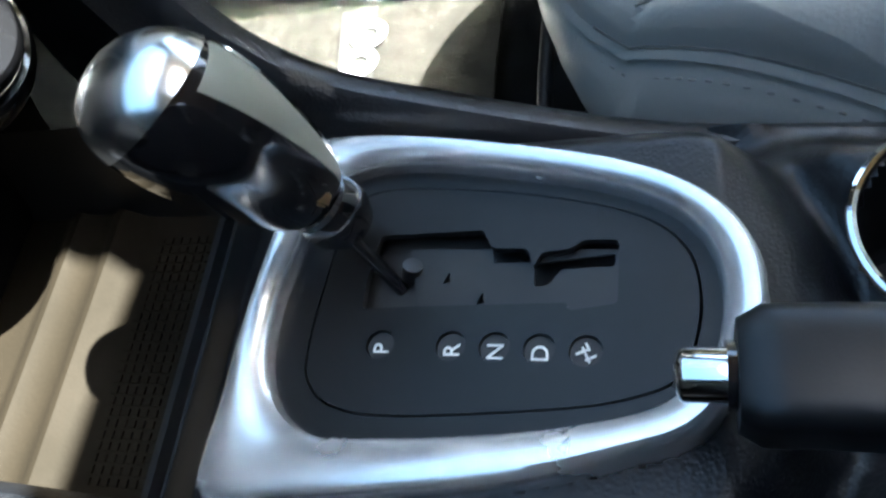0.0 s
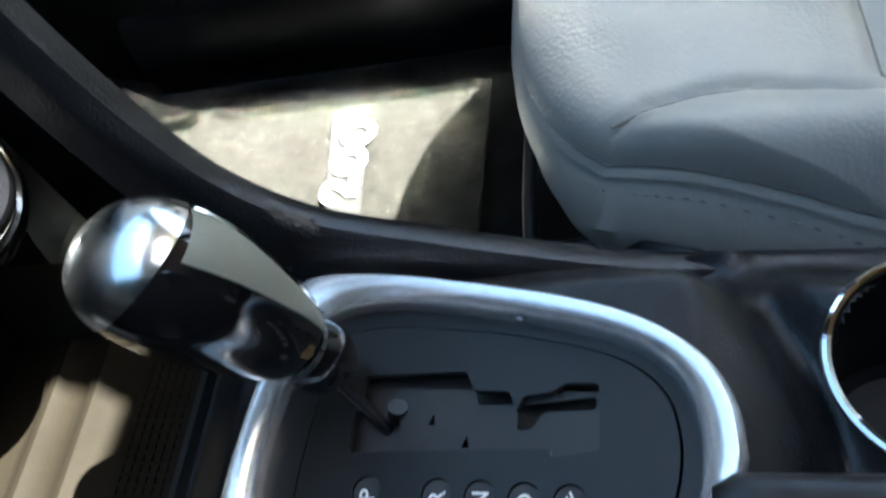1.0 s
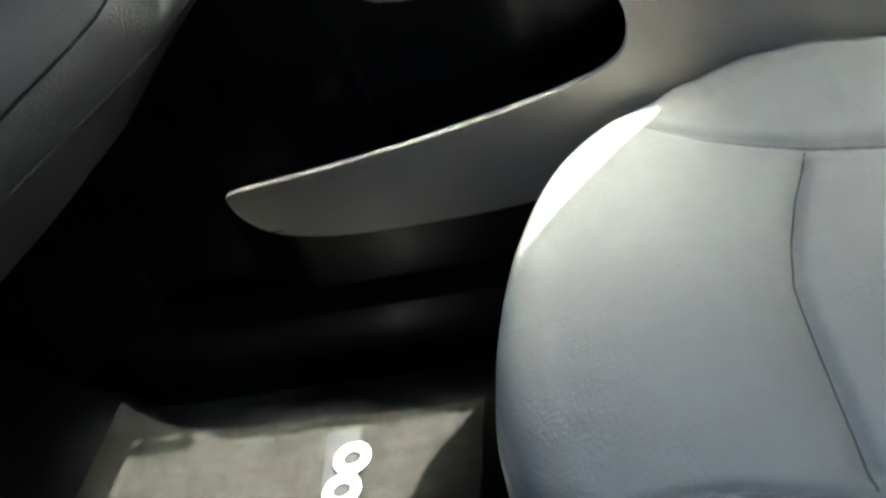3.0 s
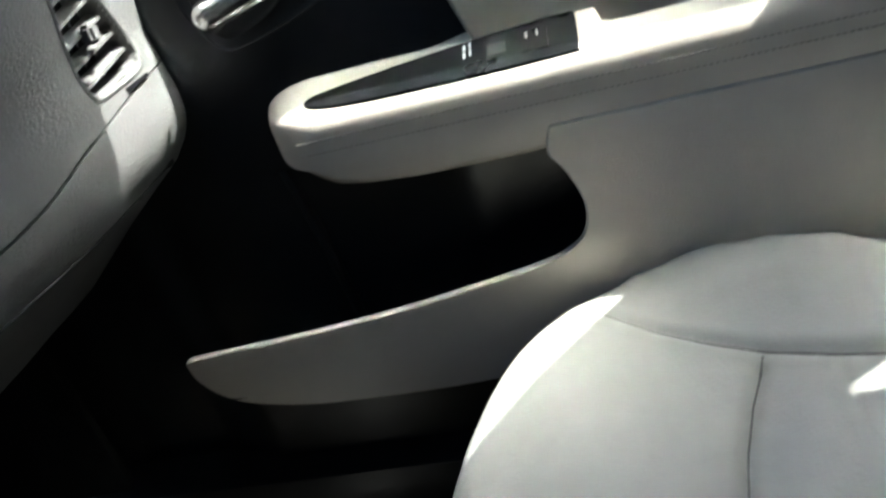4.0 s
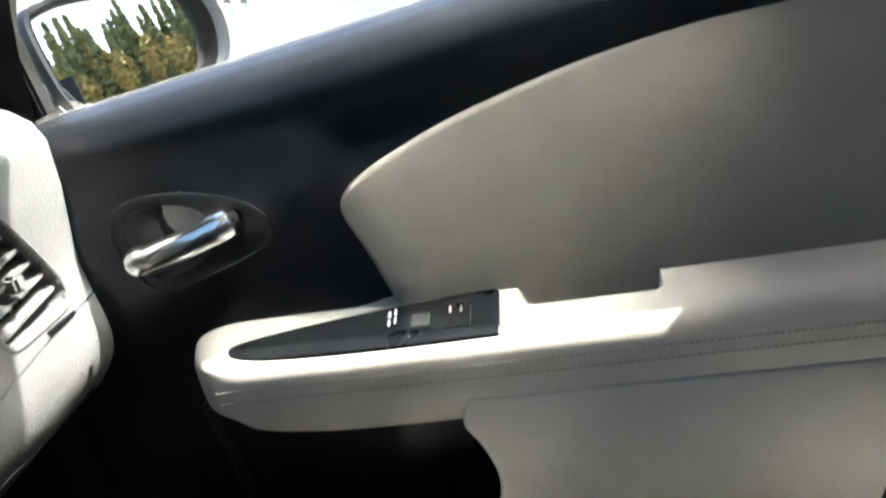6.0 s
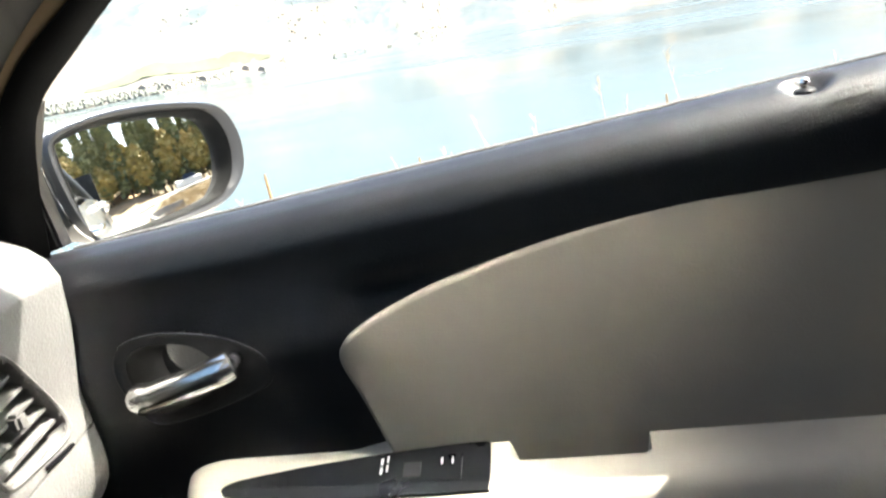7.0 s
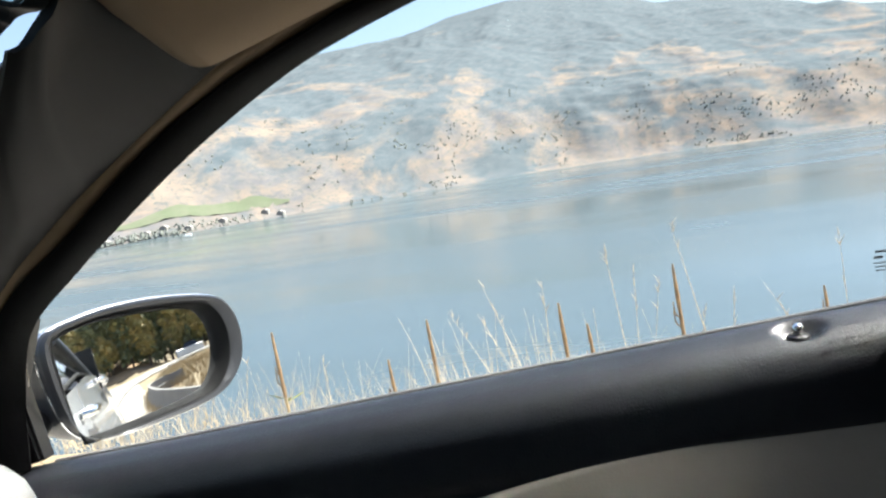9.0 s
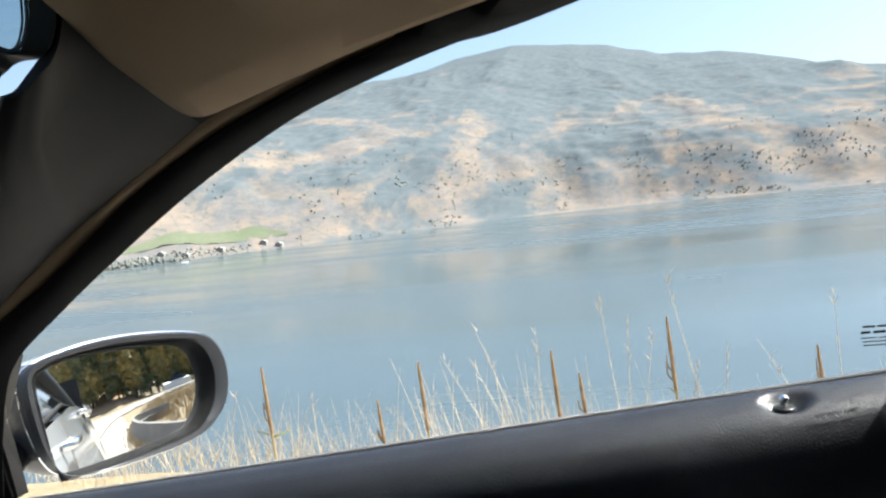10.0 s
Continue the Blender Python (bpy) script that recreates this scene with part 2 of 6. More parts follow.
# Front pillar and window surround on the passenger side: lines running from the sail corner up and back.
# From x 0.40 to 0.64, out of view, they bend in to admit sun.
GLASS_LINE = spline([(-0.262, 0.748, 0.755), (-0.232, 0.722, 0.830), (-0.200, 0.697, 0.888), (-0.133, 0.678, 0.936), (-0.051, 0.657, 0.985), (-0.001, 0.646, 1.013), (0.052, 0.635, 1.039), (0.107, 0.625, 1.061), (0.191, 0.616, 1.084), (0.243, 0.612, 1.092), (0.40, 0.556, 1.118), (0.55, 0.514, 1.134), (0.64, 0.545, 1.132), (0.75, 0.578, 1.126), (0.9, 0.590, 1.115), (1.15, 0.62, 1.06), (1.45, 0.66, 0.93)], 8)
SEAL_LINE = spline([(-0.300, 0.735, 0.760), (-0.262, 0.706, 0.835), (-0.190, 0.673, 0.912), (-0.111, 0.653, 0.960), (-0.067, 0.641, 0.987), (-0.013, 0.628, 1.018), (0.039, 0.619, 1.042), (0.076, 0.613, 1.056), (0.114, 0.608, 1.068), (0.166, 0.602, 1.083), (0.26, 0.597, 1.099), (0.40, 0.545, 1.124), (0.55, 0.503, 1.140), (0.64, 0.535, 1.138), (0.75, 0.568, 1.132), (0.9, 0.580, 1.121), (1.2, 0.61, 1.05)], 8)
TRIM_LINE = spline([(-0.318, 0.725, 0.770), (-0.272, 0.695, 0.850), (-0.180, 0.657, 0.925), (-0.120, 0.641, 0.964), (-0.077, 0.631, 0.989), (-0.015, 0.617, 1.021), (0.046, 0.605, 1.050), (0.085, 0.600, 1.063), (0.119, 0.595, 1.076), (0.170, 0.590, 1.088), (0.26, 0.586, 1.105), (0.40, 0.535, 1.130), (0.55, 0.493, 1.146), (0.64, 0.526, 1.144), (0.75, 0.559, 1.138), (0.9, 0.571, 1.127), (1.2, 0.60, 1.057)], 8)
SCREEN_LINE = spline([(-0.60, 0.60, 0.78), (-0.45, 0.575, 0.84), (-0.26, 0.548, 0.93), (-0.12, 0.52, 1.00), (-0.021, 0.495, 1.049), (-0.001, 0.487, 1.056), (0.010, 0.483, 1.062), (0.021, 0.480, 1.070), (0.0275, 0.479, 1.082), (0.029, 0.479, 1.094), (0.030, 0.478, 1.108), (0.030, 0.477, 1.125)], 8)


def ribbon(a, b, n, bulge, inner=0.0, taper=0.0):
    """A padded strip between two lines."""
    rows = []
    for k in range(n):
        p, q = a[round(k * (len(a) - 1) / (n - 1))], b[round(k * (len(b) - 1) / (n - 1))]
        rows.append([p.lerp(q, s) + Vector((0, -bulge * (1 - taper * step(0.72, 1.0, k / n)) * math.sin(math.pi * s) - inner, 0)) for s in span(0, 1, 5)])
    return loft(rows)


surround = thing("window_1", "side window surround with black rubber seal and side glass", "window", "structure")
part("seal", thick(ribbon(GLASS_LINE, SEAL_LINE, 110, 0.004), 0.012), RUBBER, surround, "black rubber door seal")
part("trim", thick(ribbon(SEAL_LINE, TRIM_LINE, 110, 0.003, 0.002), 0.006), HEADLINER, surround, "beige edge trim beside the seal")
pane = []
for k, p in enumerate(GLASS_LINE):
    low = sill(max(p.x, -0.262)) - 0.03
    pane.append([p.lerp(Vector((p.x, lean(low, 0.757), low)), s) + Vector((0, 0.006, 0)) for s in span(0, 1, 6)])
glass = part("pane", thick(loft(pane), 0.003), GLASS, surround, "clear side window glass")
glass.visible_shadow = False
TINT = bpy.data.materials.new("green tinted laminated glass")
TINT.use_nodes = True
tg = TINT.node_tree
clear, shine, both = tg.nodes.new("ShaderNodeBsdfTransparent"), tg.nodes.new("ShaderNodeBsdfGlossy"), tg.nodes.new("ShaderNodeMixShader")
clear.inputs["Color"].default_value, shine.inputs["Roughness"].default_value, both.inputs[0].default_value = (0.74, 0.80, 0.78, 1), 0.02, 0.06
tg.links.new(clear.outputs[0], both.inputs[1])
tg.links.new(shine.outputs[0], both.inputs[2])
tg.links.new(both.outputs[0], tg.nodes["Material Output"].inputs["Surface"])
bm = bmesh.new()
for x, z, w, h in ((0.4520, 0.8640, 0.008, 0.0016), (0.4620, 0.8640, 0.009, 0.0016), (0.4720, 0.8640, 0.007, 0.0016), (0.4505, 0.8595, 0.006, 0.0020), (0.4595, 0.8595, 0.008, 0.0020), (0.4700, 0.8595, 0.007, 0.0020), (0.4530, 0.8550, 0.010, 0.0008), (0.4640, 0.8550, 0.008, 0.0008), (0.4575, 0.8520, 0.016, 0.0008), (0.4595, 0.8490, 0.018, 0.0008)):
    y = 0.727 - 0.59 * (z - 0.853)
    bmesh.ops.create_cube(bm, size=1, matrix=Matrix.Translation((x, y, z)) @ pose(0, 0, 0, 30, 0, 0) @ Matrix.Diagonal((w, 0.0004, h, 1)))
part("glass_mark", bm, RUBBER, surround, "small dark printed mark on the glass", smooth=False)

pillar = thing("trim_front_pillar", "dark plastic front pillar trim beside the windscreen", "pillar", "structure")
a = [q for q in TRIM_LINE if q.x < 0.075]
a = [Vector((-0.42, 0.735, 0.742)), Vector((-0.37, 0.73, 0.75))] + a
b = [q for q in SCREEN_LINE]
part("pillar_cover", thick(ribbon(a, b, 60, 0.022, 0.0, 0.9), 0.006), PILLAR, pillar)
sail_pts = [(-0.34, 0.747, 0.735), (-0.246, 0.742, 0.757), (-0.236, 0.718, 0.83), (-0.198, 0.700, 0.89), (-0.262, 0.713, 0.86), (-0.31, 0.735, 0.80)]
part("sail_panel", slab(sail_pts, (0, 1, 0), 0.02, 0.003), BLACK, pillar, "black triangular mirror sail panel")
# Rounded corner of the lining over the pillar, its lower edge turned under.
lip = spline([(-0.06, 0.47, 1.135), (-0.001, 0.530, 1.109), (0.027, 0.552, 1.066), (0.044, 0.563, 1.047), (0.056, 0.568, 1.043), (0.074, 0.572, 1.048), (0.12, 0.576, 1.062), (0.19, 0.576, 1.080), (0.30, 0.568, 1.098), (0.45, 0.555, 1.114)], 8)
rows = []
for q in lip:
    top = roof_at(max(0.01, q.x + 0.03), 0.62)
    rows.append([q + Vector((0.002, 0.010, 0.004)), q, q.lerp(top, 0.12) + Vector((0, -0.012, 0)), q.lerp(top, 0.35) + Vector((0, -0.018, 0.004)), q.lerp(top, 0.7) + Vector((0, -0.008, 0.003)), top])
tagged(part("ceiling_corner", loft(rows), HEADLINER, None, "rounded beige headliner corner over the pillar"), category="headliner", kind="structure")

# Windscreen frame on the other side, rear pillars and the dark dotted band of the screen.
other = thing("trim_driver_pillars", "dark pillars on the driver's side and at the rear", "pillar", "structure")
part("pillar_cover", thick(loft([[Vector((q.x, -q.y + d, q.z + 0.01)) for d in (-0.14, -0.07, 0.0)] for q in SCREEN_LINE]), 0.01), PLASTIC, other)
part("pillar_cover", tube([(0.50, -0.74, 0.78), (0.58, -0.62, 1.12)], 0.05, 10), PLASTIC, other)
part("pillar_cover", tube([(1.5, -0.70, 0.78), (1.2, -0.60, 1.08)], 0.07, 10), PLASTIC, other)
part("pillar_cover", tube([(1.5, 0.72, 0.78), (1.22, 0.62, 1.06)], 0.07, 10), PLASTIC, other)
rear_pillar = thing("trim_centre_pillar", "dark centre pillar between the side windows", "pillar", "structure")
part("pillar_cover", slab([(0.494, 0.746, 0.79), (0.868, 0.746, 0.79), (0.600, 0.480, 1.15), (0.494, 0.495, 1.15)], (0, 1, 0), 0.032, 0.006), PLASTIC, rear_pillar)
part("pillar_cover", box(0.645, 0.70, 0.0, 0.80, 0.76, 0.83, 0.01), PLASTIC, rear_pillar)
screen = thing("window_2", "windscreen edge with a dark dotted band", "window", "structure")
# The band runs along the pillar, then turns up with the corner of the screen.
upright = [step(0.0, 0.026, q.x) for q in SCREEN_LINE]
near_edge = [q + Vector((0.0, 0.0, 0.012)).lerp(Vector((0.004, 0, 0)), f) for q, f in zip(SCREEN_LINE, upright)]
far_edge = [q + Vector((-0.010, -0.012, 0.020)).lerp(Vector((-0.0075, -0.003, 0)), f) for q, f in zip(SCREEN_LINE, upright)]
band = [[a, b] for a, b in zip(near_edge, far_edge)]
part("dark_band", thick(loft(band), 0.002), BLACK, screen, "black printed band round the screen")
part("pane", thick(grid(range(0, 70), span(-1, 1, 12), lambda k, v: Vector((SCREEN_LINE[k].x - 0.10 * (1 - v * v), SCREEN_LINE[k].y * v, SCREEN_LINE[k].z + 0.016))), 0.004), TINT, screen, "tinted windscreen glass")
bm = bmesh.new()
for k in range(len(SCREEN_LINE) - 1):
    for j in range(3):
        q = far_edge[k].lerp(far_edge[k + 1], j / 3)
        for r in range(2):
            bmesh.ops.create_cube(bm, size=0.0012 - 0.0004 * r, matrix=Matrix.Translation(q + Vector((-0.0015 - 0.0022 * r, -0.002 - 0.0026 * r, 0.0015 + 0.001 * r)).lerp(Vector((-0.0016 - 0.0024 * r, -0.0006, 0)), upright[k])))
tagged(part("printed_dots", bm, BLACK, screen, "fine black dots along the band", smooth=False), kind="stuff")
roof_skin = part("roof", thick(sun_opening(grid(span(-0.02, 1.6, 72), span(-1, 1, 48), lambda x, v: roof_at(max(0, x), v * 1.04) + Vector((0, 0, 0.035)))), 0.004), PAINT, None, "white painted car roof")
tagged(roof_skin, category="roof", kind="structure")


# ---- passenger door ----
def door_profile(x):
    s = sill(x)
    return [(0.768, s - 0.012), (0.757, s - 0.001), (0.744, s + 0.002), (0.731, s - 0.001), (0.719, s - 0.006), (0.708, s - 0.016), (0.7015, s - 0.031), (0.700, s - 0.055), (0.695, s - 0.085), (0.691, min(0.675, s - 0.105)), (0.690, min(0.65, s - 0.125)), (0.690, min(0.62, s - 0.15)), (0.690, 0.59), (0.692, 0.55), (0.697, 0.48), (0.702, 0.40), (0.704, 0.30), (0.702, 0.20), (0.70, 0.10)]


RIM = spline([Vector((a, 0.0, b)) for a, b in [(-0.1935, 0.660), (-0.180, 0.6775), (-0.150, 0.6845), (-0.115, 0.6820), (-0.083, 0.6740), (-0.057, 0.6600), (-0.0465, 0.6420), (-0.0520, 0.6280), (-0.075, 0.6170), (-0.110, 0.6060), (-0.150, 0.5970), (-0.171, 0.5985), (-0.183, 0.6140), (-0.1935, 0.637)]], 6, True)
RIM_AT = Vector((-0.122, 0, 0.643))


def handle_hole(x, z):
    return inside([Vector((q.x, q.z)) for q in (RIM_AT + (p - RIM_AT) * 0.93 for p in RIM)], Vector((x, z)))


door = thing("door_1", "closed dark and beige car door with armrest", "car door", "structure")
rows = []
for x in span(-0.60, 0.36, 130) + span(0.364, 0.426, 40) + span(0.43, 0.64, 30):
    pts = spline([Vector((x, y, z)) for y, z in door_profile(x)], 6)
    # The front edge turns away into the door gap.
    back = 0.03 * step(-0.30, -0.40, x) * step(-0.60, -0.50, x)
    # The panel sinks behind the padded insert.
    pts = [q + Vector((0, 0.009 * step(0.0, 0.05, x) * step(sill(x) - 0.055, sill(x) - 0.085, q.z), 0)) for q in pts]
    # A shallow dish round the lock button.
    rows.append([q + Vector((0, back, -0.0085 * math.exp(-(((q.x - 0.396) / 0.0150) ** 2 + ((q.y - 0.7285) / 0.0095) ** 2) ** 2) - 0.3 * back * step(0.70, 0.76, q.z))) for q in pts])
bm = loft(rows)
gone = [f for f in bm.faces if handle_hole(f.calc_center_median().x, f.calc_center_median().z) and f.calc_center_median().z < 0.72]
bmesh.ops.delete(bm, geom=gone, context="FACES")
part("upper_panel", bm, VINYL, door, "dark grained vinyl door panel")

INSERT = spline([Vector((a, b, 0)) for a, b in [(0.060, 0.500), (0.042, 0.556), (0.027, 0.607), (0.0145, 0.643), (0.021, 0.661), (0.038, 0.6725), (0.066, 0.685), (0.116, 0.703), (0.208, 0.727), (0.292, 0.743), (0.37, 0.754), (0.432, 0.760), (0.52, 0.765), (0.63, 0.768)]], 5)
outline = [Vector((q.x, 0.0, q.y)) for q in INSERT] + [Vector((0.63, 0.0, 0.50))]


def padded(outline2, y_front, y_back, round_by, name, mat, parent, label="", bow=None):
    """A padded panel: an outline in x and z, its rim rolled back, its face at y_front(x, z)."""
    area = sum(p.x * q.z - q.x * p.z for p, q in zip(outline2, outline2[1:] + outline2[:1]))
    rings = []
    for inset, back in ((0.0, y_back), (0.0, 0.75), (0.15, 0.42), (0.40, 0.16), (0.75, 0.03), (1.0, 0.0)):
        ring = []
        n = len(outline2)
        for i, q in enumerate(outline2):
            t = outline2[(i + 1) % n] - outline2[i - 1]
            nrm = Vector((-t.z, 0, t.x)).normalized()
            nrm = nrm if area > 0 else -nrm
            p = q + nrm * (round_by * inset)
            depth = back if inset == 0.0 and back == y_back else round_by * back
            ring.append(Vector((p.x, y_front(p.x, p.z) + depth, p.z)))
        rings.append(ring)
    b = loft(rings, True)
    b.verts.ensure_lookup_table()
    last = [v for v in b.verts][-len(outline2):]
    rim_edges = [b.edges.get((p, q)) for p, q in zip(last, last[1:] + last[:1])]
    bmesh.ops.triangle_fill(b, use_beauty=True, edges=rim_edges)
    return part(name, b, mat, parent, label)


padded(outline, lambda x, z: 0.6900 + 0.13 * max(0, z - 0.66) - 0.005 * step(0.09, 0.03, x), 0.022, 0.005, "insert", INSERT_VINYL, door, "smooth taupe padded door insert")


# Armrest: a long padded bar with a rounded nose.
def arm_ring(x):
    zb = table(x, [(-0.16, 0.500), (-0.12, 0.479), (-0.099, 0.468), (-0.074, 0.463), (-0.025, 0.459), (0.074, 0.459), (0.17, 0.466), (0.64, 0.469)])
    rise = 0.6 * step(0.254, 0.300, x)
    base = [(0.712, 0.5655), (0.702, 0.5610), (0.694, 0.5575), (0.6855, 0.5540), (0.6800, 0.5515 + 0.003 * rise), (0.6760, 0.5497 + 0.004 * rise), (0.670, 0.5472 + 0.006 * rise), (0.660, 0.5428 + 0.008 * rise), (0.652, 0.5390 + 0.008 * rise), (0.6465, 0.5355 + 0.006 * rise), (0.6425, 0.5305 + 0.003 * rise), (0.6405, 0.5240), (0.6400, 0.5160), (0.6406, 0.5118), (0.6402, 0.5085), (0.6406, 0.500), (0.6415, 0.488), (0.6435, zb + 0.010), (0.649, zb + 0.003), (0.658, zb), (0.675, zb + 0.001), (0.712, zb + 0.004)]
    e = 1.0
    if x < -0.098:
        e = math.sqrt(max(0.0, 1 - ((-0.098 - x) / 0.0595) ** 2))
    # hollow of the pull behind the switch panel
    dip = 0.034 * step(0.143, 0.157, x) * step(0.2585, 0.2535, x)
    out = []
    for y, z in base:
        y2 = 0.712 - (0.712 - y) * (0.15 + 0.85 * e)
        z2 = 0.520 + (z - 0.520) * (0.55 + 0.45 * e)
        if z > 0.53:
            z2 -= dip * step(0.6745, 0.682, y)
        out.append(Vector((x, y2, z2)))
    return out


part("armrest", loft([arm_ring(x) for x in [-0.157 + 0.059 * (k / 12) ** 1.6 for k in range(13)] + span(-0.094, 0.13, 34) + span(0.134, 0.275, 60) + span(0.28, 0.64, 50)], False), DOOR_BEIGE, door, "beige stitched armrest with a pull hollow")
bm = bmesh.new()
for k in range(150):
    x = -0.118 + k * 0.0050
    for y, z in ((0.6396, 0.5172), (0.6400, 0.5056)):
        bmesh.ops.create_cube(bm, size=1, matrix=Matrix.Translation((x, y, z)) @ Matrix.Diagonal((0.0030, 0.0009, 0.0007, 1)))
tagged(part("stitching", bm, THREAD, door, "pale double stitching", smooth=False), kind="stuff")


def arm_top(y):
    return 0.5390 + 0.435 * (y - 0.652)


sw = [(p.x, p.y) for p in spline([Vector((a, b, 0)) for a, b in [(-0.108, 0.6610), (-0.103, 0.6660), (-0.088, 0.6700), (-0.04, 0.6770), (0.03, 0.6850), (0.09, 0.6895), (0.118, 0.6915), (0.1275, 0.6900), (0.1290, 0.6840), (0.1285, 0.6600), (0.1270, 0.6500), (0.119, 0.6482), (0.03, 0.6475), (-0.05, 0.6490), (-0.085, 0.6515), (-0.102, 0.6555)]], 4, True)]
switch = part("switch_panel", slab([(x, y, arm_top(y) + 0.002) for x, y in sw], (0, 0, -1), 0.006, 0.0012), SWITCH, door, "dark satin window switch panel")
tilt = Matrix.Translation((0, 0.668, arm_top(0.668))) @ pose(0, 0, 0, 23.5, 0, 0)
part("window_switch", box(0.054, -0.006, -0.006, 0.071, 0.010, 0.0024, 0.001), BLACK, switch, "black window switch rocker").matrix_basis = tilt
bm = bmesh.new()
for x, y, w in ((0.036, 0.668, 0.002), (0.036, 0.676, 0.002), (0.041, 0.670, 0.0015), (0.041, 0.678, 0.0015), (0.088, 0.674, 0.0015), (0.097, 0.674, 0.0012)):
    bmesh.ops.create_cube(bm, size=1, matrix=Matrix.Translation((x, y, arm_top(y) + 0.0037)) @ pose(0, 0, 0, 23.5, 0, 0) @ Matrix.Diagonal((w, 0.0062, 0.0008, 1)))
part("switch_marks", bm, WHITE_PRINT, switch, "pale printed switch marks", smooth=False)
part("lock_switch", box(0.082, -0.011, -0.006, 0.106, 0.015, 0.0026, 0.0012), SWITCH, switch).matrix_basis = tilt


# Lower panel with the map pocket's opening along its front.
def low_y(x, z):
    return 0.628 + 0.16 * max(0.0, z - 0.40) ** 1.0 * 0.9 + 0.35 * max(0.0, 0.30 - z) ** 1.3 + 0.05 * max(0.0, -0.20 - x)


LOW = [(0.092, 0.485), (0.0858, 0.4632), (0.0966, 0.4450), (0.1055, 0.4220), (0.1070, 0.4050), (0.1020, 0.3865), (0.0900, 0.3745), (0.0636, 0.3640), (-0.0129, 0.3500), (-0.1049, 0.3380), (-0.20, 0.3300), (-0.290, 0.3225), (-0.3190, 0.3190), (-0.3245, 0.3110), (-0.3205, 0.2880), (-0.3006, 0.2605), (-0.2621, 0.2440), (-0.2015, 0.2350), (-0.0809, 0.2310), (0.0243, 0.2365), (0.12, 0.246), (0.25, 0.260), (0.32, 0.282), (0.363, 0.314), (0.394, 0.348), (0.408, 0.385), (0.43, 0.43), (0.47, 0.485)]
low = [Vector((p.x, 0, p.y)) for p in spline([Vector((a, b, 0)) for a, b in LOW], 4)]
padded(low, low_y, 0.007, 0.0025, "lower_panel", DOOR_BEIGE, door, "beige lower door panel with map pocket lip")
part("pocket_floor", thick(loft([[Vector((x, y, 0.262 + 0.02 * (y - 0.63))) for y in span(0.638, 0.705, 3)] for x in span(-0.30, 0.30, 8)]), 0.004), BLACK, door)
part("pocket_rib", tube(spline([(-0.166, 0.699, 0.475), (-0.156, 0.697, 0.40), (-0.150, 0.696, 0.33), (-0.146, 0.696, 0.27)], 5), 0.007, 8, 0.8), PLASTIC, door, "faint upright rib inside the map pocket")
part("pocket_end", thick(loft([[Vector((0.112 + 0.02 * (y - 0.63), y, z)) for y in span(0.640, 0.706, 3)] for z in span(0.26, 0.48, 6)]), 0.004), BLACK, door)

# Inside handle: dished cup, its rim and the chrome lever.
cc = Vector((-0.141, 0, 0.643))
CUP_EDGE = spline([Vector((a, 0.0, b)) for a, b in [(-0.181, 0.655), (-0.171, 0.669), (-0.148, 0.6735), (-0.122, 0.6705), (-0.106, 0.660), (-0.101, 0.643), (-0.107, 0.628), (-0.128, 0.616), (-0.155, 0.6085), (-0.170, 0.6125), (-0.179, 0.630)]], 6, True)


def by_angle(edge, centre, n=84):
    """Points of a closed outline at even angles round a centre."""
    return [Vector((p.x, 0, p.y)) for p in polar([Vector((q.x, q.z)) for q in edge], (centre.x, centre.z), n)]


outer_rim, cup_rim = by_angle(RIM, cc), by_angle(CUP_EDGE, cc)
rings = []
for shrink, y in ((1.0, 0.6905), (0.994, 0.6893), (0.975, 0.6889), (0.955, 0.6896), (0.93, 0.6902)):
    rings.append([cc + (q - cc) * shrink + Vector((0, y, 0)) for q in outer_rim])
for s in (0.5, 0.93):
    rings.append([(cc + (q - cc) * 0.93).lerp(e, s) + Vector((0, 0.6902, 0)) for q, e in zip(outer_rim, cup_rim)])
rings.append([e + Vector((0, 0.6925, 0)) for e in cup_rim])
handle = part("handle_bezel", loft(rings, True), VINYL, door, "dark handle escutcheon")
cup = [[cc + (e - cc) * k + Vector((0, y, 0)) for e in cup_rim] for k, y in ((1.0, 0.6925), (0.95, 0.700), (0.85, 0.712), (0.6, 0.722), (0.02, 0.722))]
part("handle_cup", loft(cup, True), BLACK, handle, "black dished finger cup")
# The cup's bottom gets a paler grey disc in place of sunlight on it.
disc = Vector((-0.127, 0, 0.6585))
part("cup_disc", loft([[disc + Vector((0.027 * k * math.cos(a), y, 0.024 * k * math.sin(a))) for a in (2 * math.pi * j / 32 for j in range(32))] for k, y in ((1.0, 0.719), (0.97, 0.712), (0.9, 0.7105), (0.5, 0.712), (0.02, 0.7125))], True), DASH, handle, "round cup bottom, paler for the sunlight on it")
lever = [(-0.164, 0.672, 0.6335), (-0.157, 0.668, 0.6345), (-0.138, 0.666, 0.6390), (-0.110, 0.667, 0.6460), (-0.086, 0.671, 0.6525), (-0.076, 0.677, 0.6550)]
part("handle_lever", tube(spline(lever, 5), [0.010] + [0.0140] * 6 + [0.0128] * 12 + [0.0135] * 6 + [0.0115], 20, 1.0), BRIGHT, handle, "chrome door release lever")
part("lever_pivot", tube([(-0.078, 0.676, 0.655), (-0.078, 0.694, 0.655)], 0.007, 10), GLOSS, handle)

